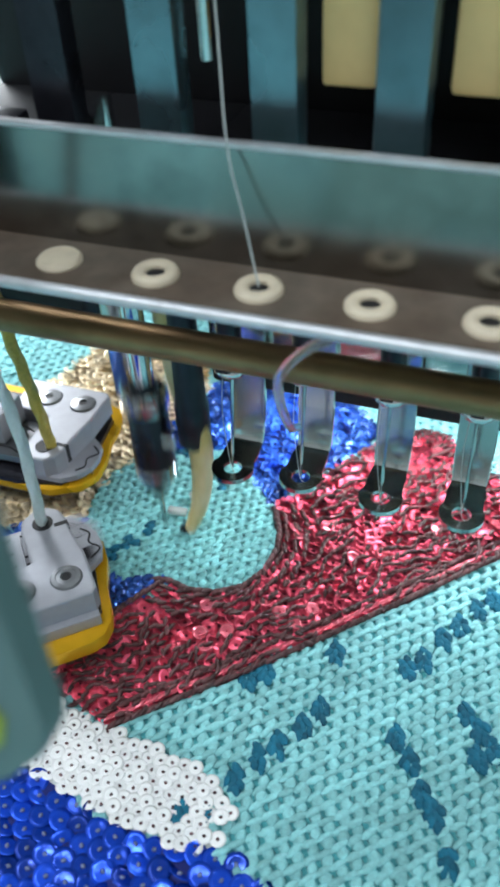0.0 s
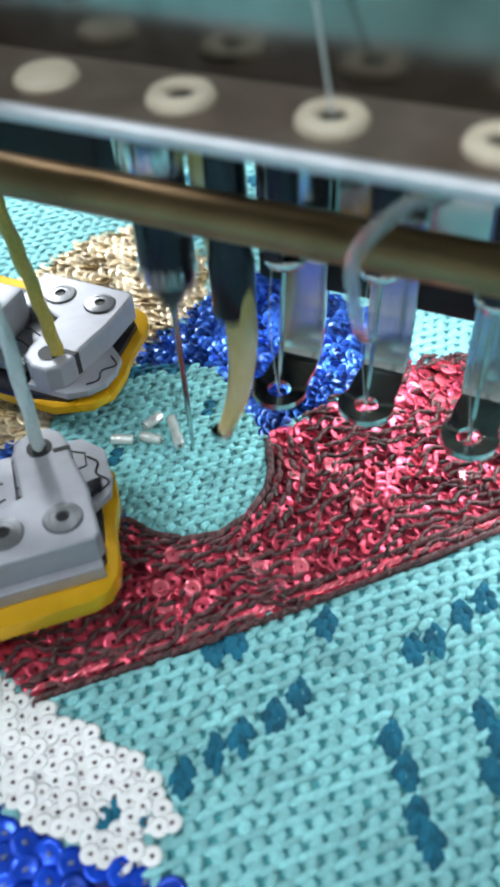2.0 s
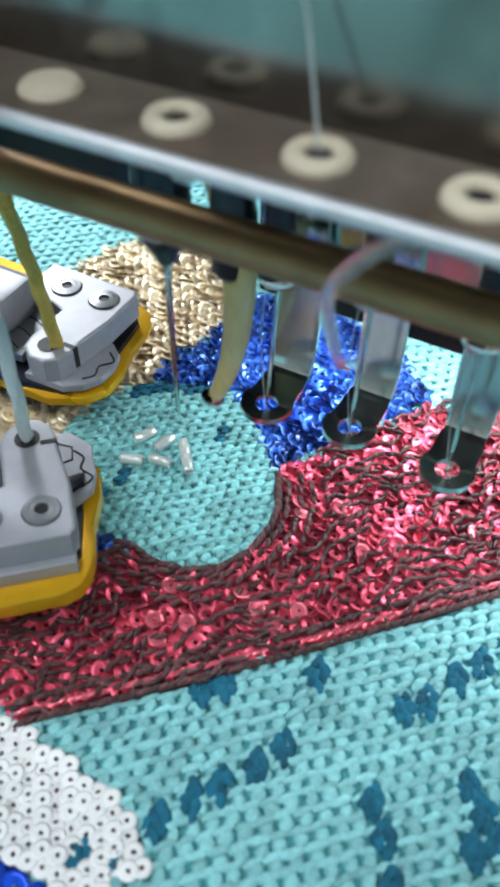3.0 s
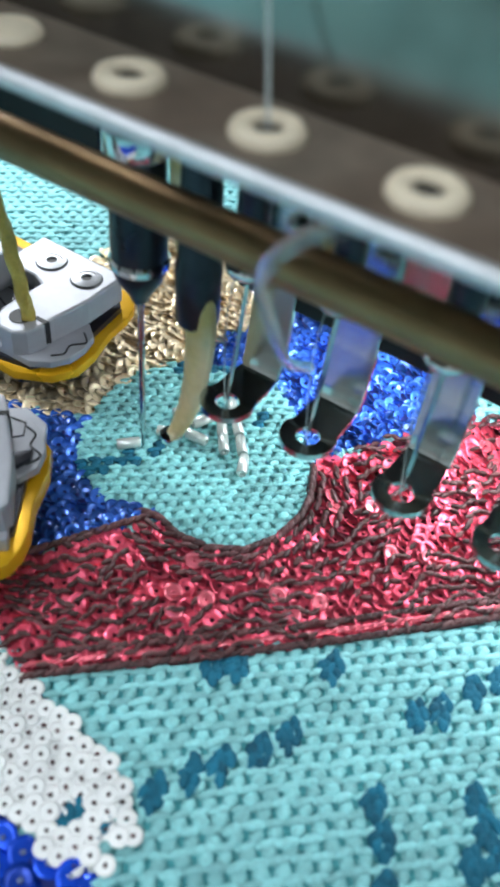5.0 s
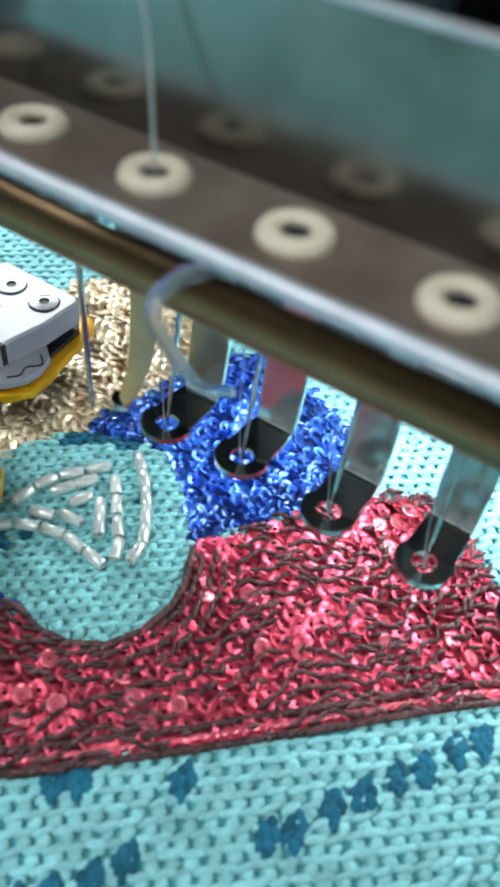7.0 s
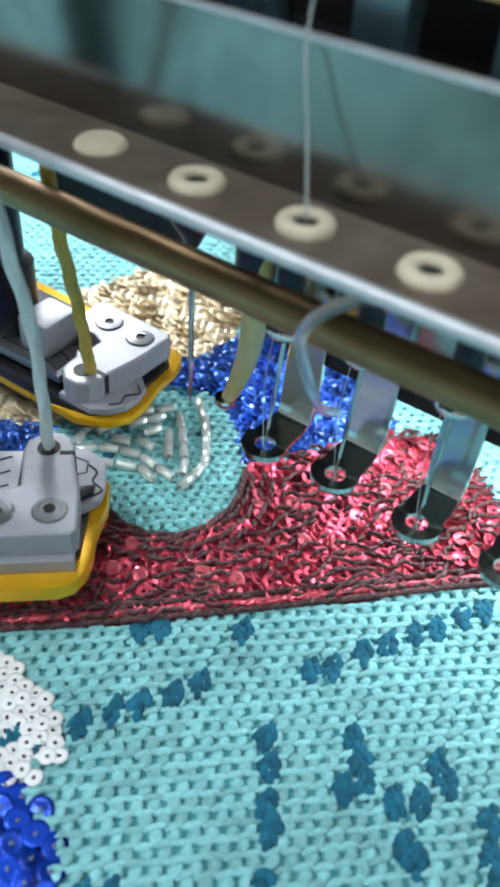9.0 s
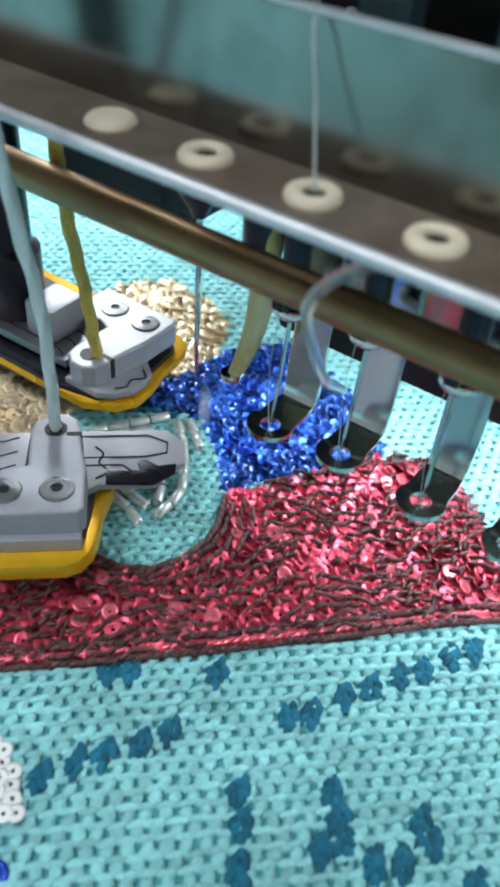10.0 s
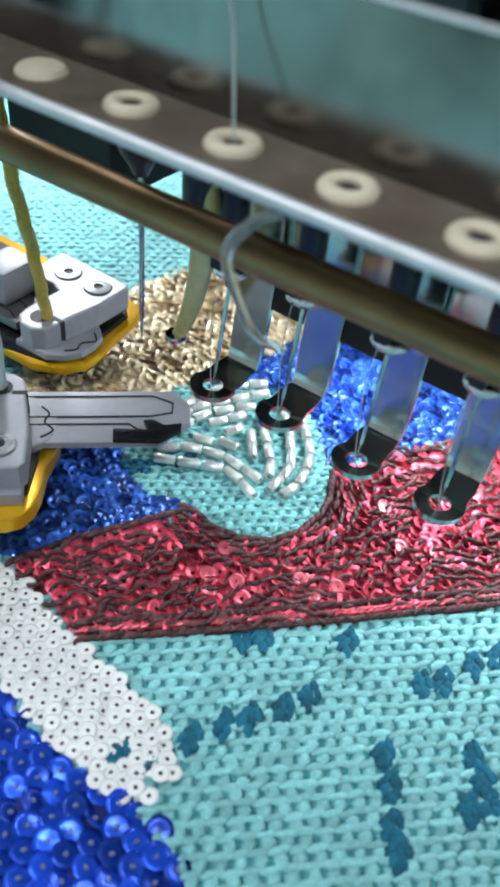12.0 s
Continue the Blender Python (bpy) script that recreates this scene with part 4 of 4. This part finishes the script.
    sequins(cloth, "blue_sequin", "glittering blue sequins sewn in rows", blue, 1.25, 0.2, BLUE_FOIL, 0.5, 0.3, (8, 50), rng, 200)
    left = [p for p in rows_in(BLUE_LEFT, 30, 1.6, 1.5, 0.5, 0.2, rng) if not inside(p[0], p[1], BLOB)]
    sequins(cloth, "blue_sequin", "glittering blue sequins sewn in rows", left, 1.25, 0.3, BLUE_FOIL, 0.35, 0.3, (-6, -4), rng, 0)
    low = [p for p in rows_in(BLUE_LOW, 5, 2.9, 2.5, 0.3, 0.15, rng)]
    sequins(cloth, "blue_sequin", "larger glossy blue sequins", low, 1.8, 0.2, DEEP_BLUE, 0.28, 0.35, (10, -40), rng, 100)
    base, faces = unit_leg(3, 6)
    mass("sequin_knot_field", *gather(base, faces, [(turn(0, 0, rng.uniform(0, 3), 0.6, 0.7, 0.5), np.array((x, y, 0.75))) for x, y, a in low]), KNOT, cloth, "grey thread knots in the blue sequins")
    gold = [p for p in rows_in(GOLD, 60, 1.8, 1.7, 0.6, 0.3, rng) if not inside(p[0], p[1], BLOB)]
    sequins(cloth, "gold_sequin", "pale gold sequins lapped like scales", gold, 1.7, 0.2, GOLD_FOIL, 0.3, 0.3, (-20, 50), rng, 100)
    white_sequins(cloth, rng)
    low_edge = [(7.0, -22.6), (20.8, -9.4), (35.6, 5.2), (58.8, 29.6), (72, 42)]
    for k, d in enumerate((0.1, 1.5, 2.9)):
        border(cloth, "edge_cord", offset_line(low_edge, d), MAROON_THREAD if k != 1 else FLAT_RED, 0.5 if k != 1 else 0.36, 1.3, 0.95, "couched cord along the red patch", rng)
    border(cloth, "patch_outline", offset_line([(1.5, 6.6), (4, 7.0), (8, 6.1), (12.5, 6.9), (16.6, 9.6), (18.9, 14), (19.4, 19.5), (18.6, 23.2), (15.5, 29.4)], -0.6), MAROON_THREAD, 0.62, 1.4, 1.0, "dark cord round the tufted patch", rng)
    border(cloth, "patch_outline", [(-10.7, -19.5), (-6.8, -10.2), (1.1, 3.4), (3.6, 7.0)], MAROON_THREAD, 0.5, 1.4, 1.0, "dark cord between red and blue", rng)
    bugle_beads(cloth)
    return cloth


# ------------------------------------------------------------------ movement
CLOTH_ROWS = [  # seconds, shift of the cloth in x and y
    (0.0, 0.00, 0.00),
    (0.5, 3.67, 1.16),
    (1.0, 2.42, 3.83),
    (1.5, -5.81, 2.01),
    (2.0, -8.99, -2.93),
    (2.5, -7.35, -5.95),
    (4.5, 6.04, -3.93),
    (5.0, 3.86, 3.44),
    (5.5, -8.07, 1.55),
    (6.0, -13.44, -2.18),
    (6.5, -10.27, -7.99),
    (7.0, 3.08, -13.68),
    (7.5, 7.32, -6.88),
    (9.5, -17.79, 0.14),
    (10.0, -10.79, -11.43),
    (10.5, -3.12, -18.73),
    (11.0, 5.75, -15.57),
    (11.5, 12.17, -5.28),
    (12.0, 11.98, 4.18),
]
# seconds and lift of the needle bar, from 0 (down) to 1 (up)
LIFTS = [(0.0, 0.0), (0.1, 0.75), (0.2, 1.0), (0.3, 0.45), (0.4, 0.03), (0.5, 0.55), (0.6, 1.0), (0.7, 0.5), (0.8, 0.03), (0.9, 0.95), (1.0, 0.95), (1.1, 0.35), (1.2, 0.3),
         (1.3, 1.0), (1.4, 0.9), (1.5, 0.08), (1.6, 0.35), (1.7, 0.9), (1.8, 0.7), (1.9, 0.12), (2.0, 0.5), (2.1, 1.0), (2.2, 0.55), (2.3, 0.03), (2.4, 0.8), (2.5, 1.0), (2.6, 0.4), (2.7, 0.1),
         (2.9, 0.9), (3.2, 0.1), (3.5, 0.95), (3.8, 0.05), (4.1, 0.9), (4.3, 0.45), (4.4, 0.42), (4.5, 1.0), (4.6, 1.0), (4.7, 0.95), (4.8, 0.8), (4.9, 0.52), (5.0, 0.48), (5.1, 0.25), (5.2, 0.2),
         (5.3, 1.0), (5.4, 0.95), (5.5, 0.62), (5.6, 0.45), (5.7, 0.3), (5.8, 0.25), (5.9, 1.0), (6.0, 0.85), (6.1, 0.75), (6.2, 0.6), (6.3, 0.55), (6.4, 1.0), (6.5, 0.6), (6.6, 1.0), (6.8, 1.0), (6.9, 0.95),
         (7.0, 0.8), (7.1, 0.55), (7.2, 1.0), (7.4, 1.0), (7.5, 0.95), (7.6, 0.7), (7.7, 0.45), (8.0, 0.1), (8.3, 0.9), (8.6, 0.1), (8.9, 0.9), (9.3, 0.98), (12.0, 0.98)]
# seconds and reach of the feeder's slide, from 0 (in) to 1 (out)
REACHES = [(0.0, 0.0), (0.1, 0.9), (0.2, 0.0), (0.5, 0.0), (0.6, 0.75), (0.7, 0.0), (2.0, 0.0), (2.1, 1.0), (2.2, 0.0), (2.6, 0.0), (2.7, 0.35), (2.9, 0.0), (5.2, 0.0), (5.3, 0.15), (5.4, 0.0),
           (7.1, 0.0), (7.2, 0.3), (7.4, 0.25), (7.5, 0.0), (9.5, 0.0), (9.6, 0.8), (9.7, 0.0), (9.9, 0.0), (10.0, 0.55), (10.1, 0.0), (10.3, 0.0), (10.4, 0.7), (10.5, 0.0), (10.6, 0.5), (10.7, 0.0),
           (10.8, 1.0), (10.9, 0.0), (10.98, 0.85), (11.02, 0.85), (11.2, 0.4), (11.3, 0.0), (11.4, 0.25), (11.5, 0.0), (11.85, 0.0), (11.95, 1.0), (12.0, 1.0)]


def motions():
    walk(cloth, [(t, pose(x * S, y * S, 0)) for t, x, y in CLOTH_ROWS])
    walk(needle, [(t, pose(-1.9 * S, 18.2 * S, (10.6 + 40 * h) * S)) for t, h in LIFTS])
    walk(finger, [(t, pose((3.6 + 2.2 * max(0.0, (h - 0.3) / 0.7)) * S, 18.2 * S, (2.2 + 25 * max(0.0, (h - 0.3) / 0.7)) * S)) for t, h in LIFTS])
    walk(slider, [(t, pose(21 * h * S, 0, 0)) for t, h in REACHES])
    for ob, t, x, y, turned in BEADS:
        sewn = pose(x * S, y * S, 1.95 * S, 0, 0, turned)
        if t <= 0.05:
            walk(ob, [(0.0, sewn), (12.0, sewn)])
            continue
        # a bead waits in the magazine inside the head until its stitch
        stored = pose(x * S, 62 * S, 70 * S, 0, 0, turned)
        ready = pose(x * S, 45 * S, 60 * S, 0, 0, turned)
        walk(ob, [(0.0, stored), *([(t - 0.14, stored)] if t > 0.2 else []), (max(0.05, t - 0.1), ready), (t, sewn), (12.0, sewn)])


room()
bed()
head_casing()
channel()
rod()
waiting_feet()
clear_hose()
needle = working_needle()
finger = bead_finger()
feeder = sequin_feeder("sequin_feeder", "grey alloy sequin feeder on a yellow plate with a pale cord", -4.9, -9.4, 42, 1, 0.9,
                       [(-1.0, 13.2, 13), (-1.0, 13.2, 18), (-0.6, 9.5, 40), (-2.1, 4.6, 61), (-4, -2, 100), (-5, -4, 180)], PALE_CORD, 150)
slider = slide(feeder, 1)
feeder_two = sequin_feeder("sequin_feeder", "grey sequin feeder on a yellow plate with gold braided cord", -23.2, 30.4, 0, -1, 1.0,
                           [(0.2, -12.7, 12), (0.2, -12.9, 18), (1.4, -15.6, 32), (2.9, -19.4, 47), (3.4, -20.6, 60), (-4, -14, 84), (-30, -6, 120), (-40, 0, 180)], GOLD_CORD, 62)
near_arm()
cloth = embroidered_cloth()
motions()
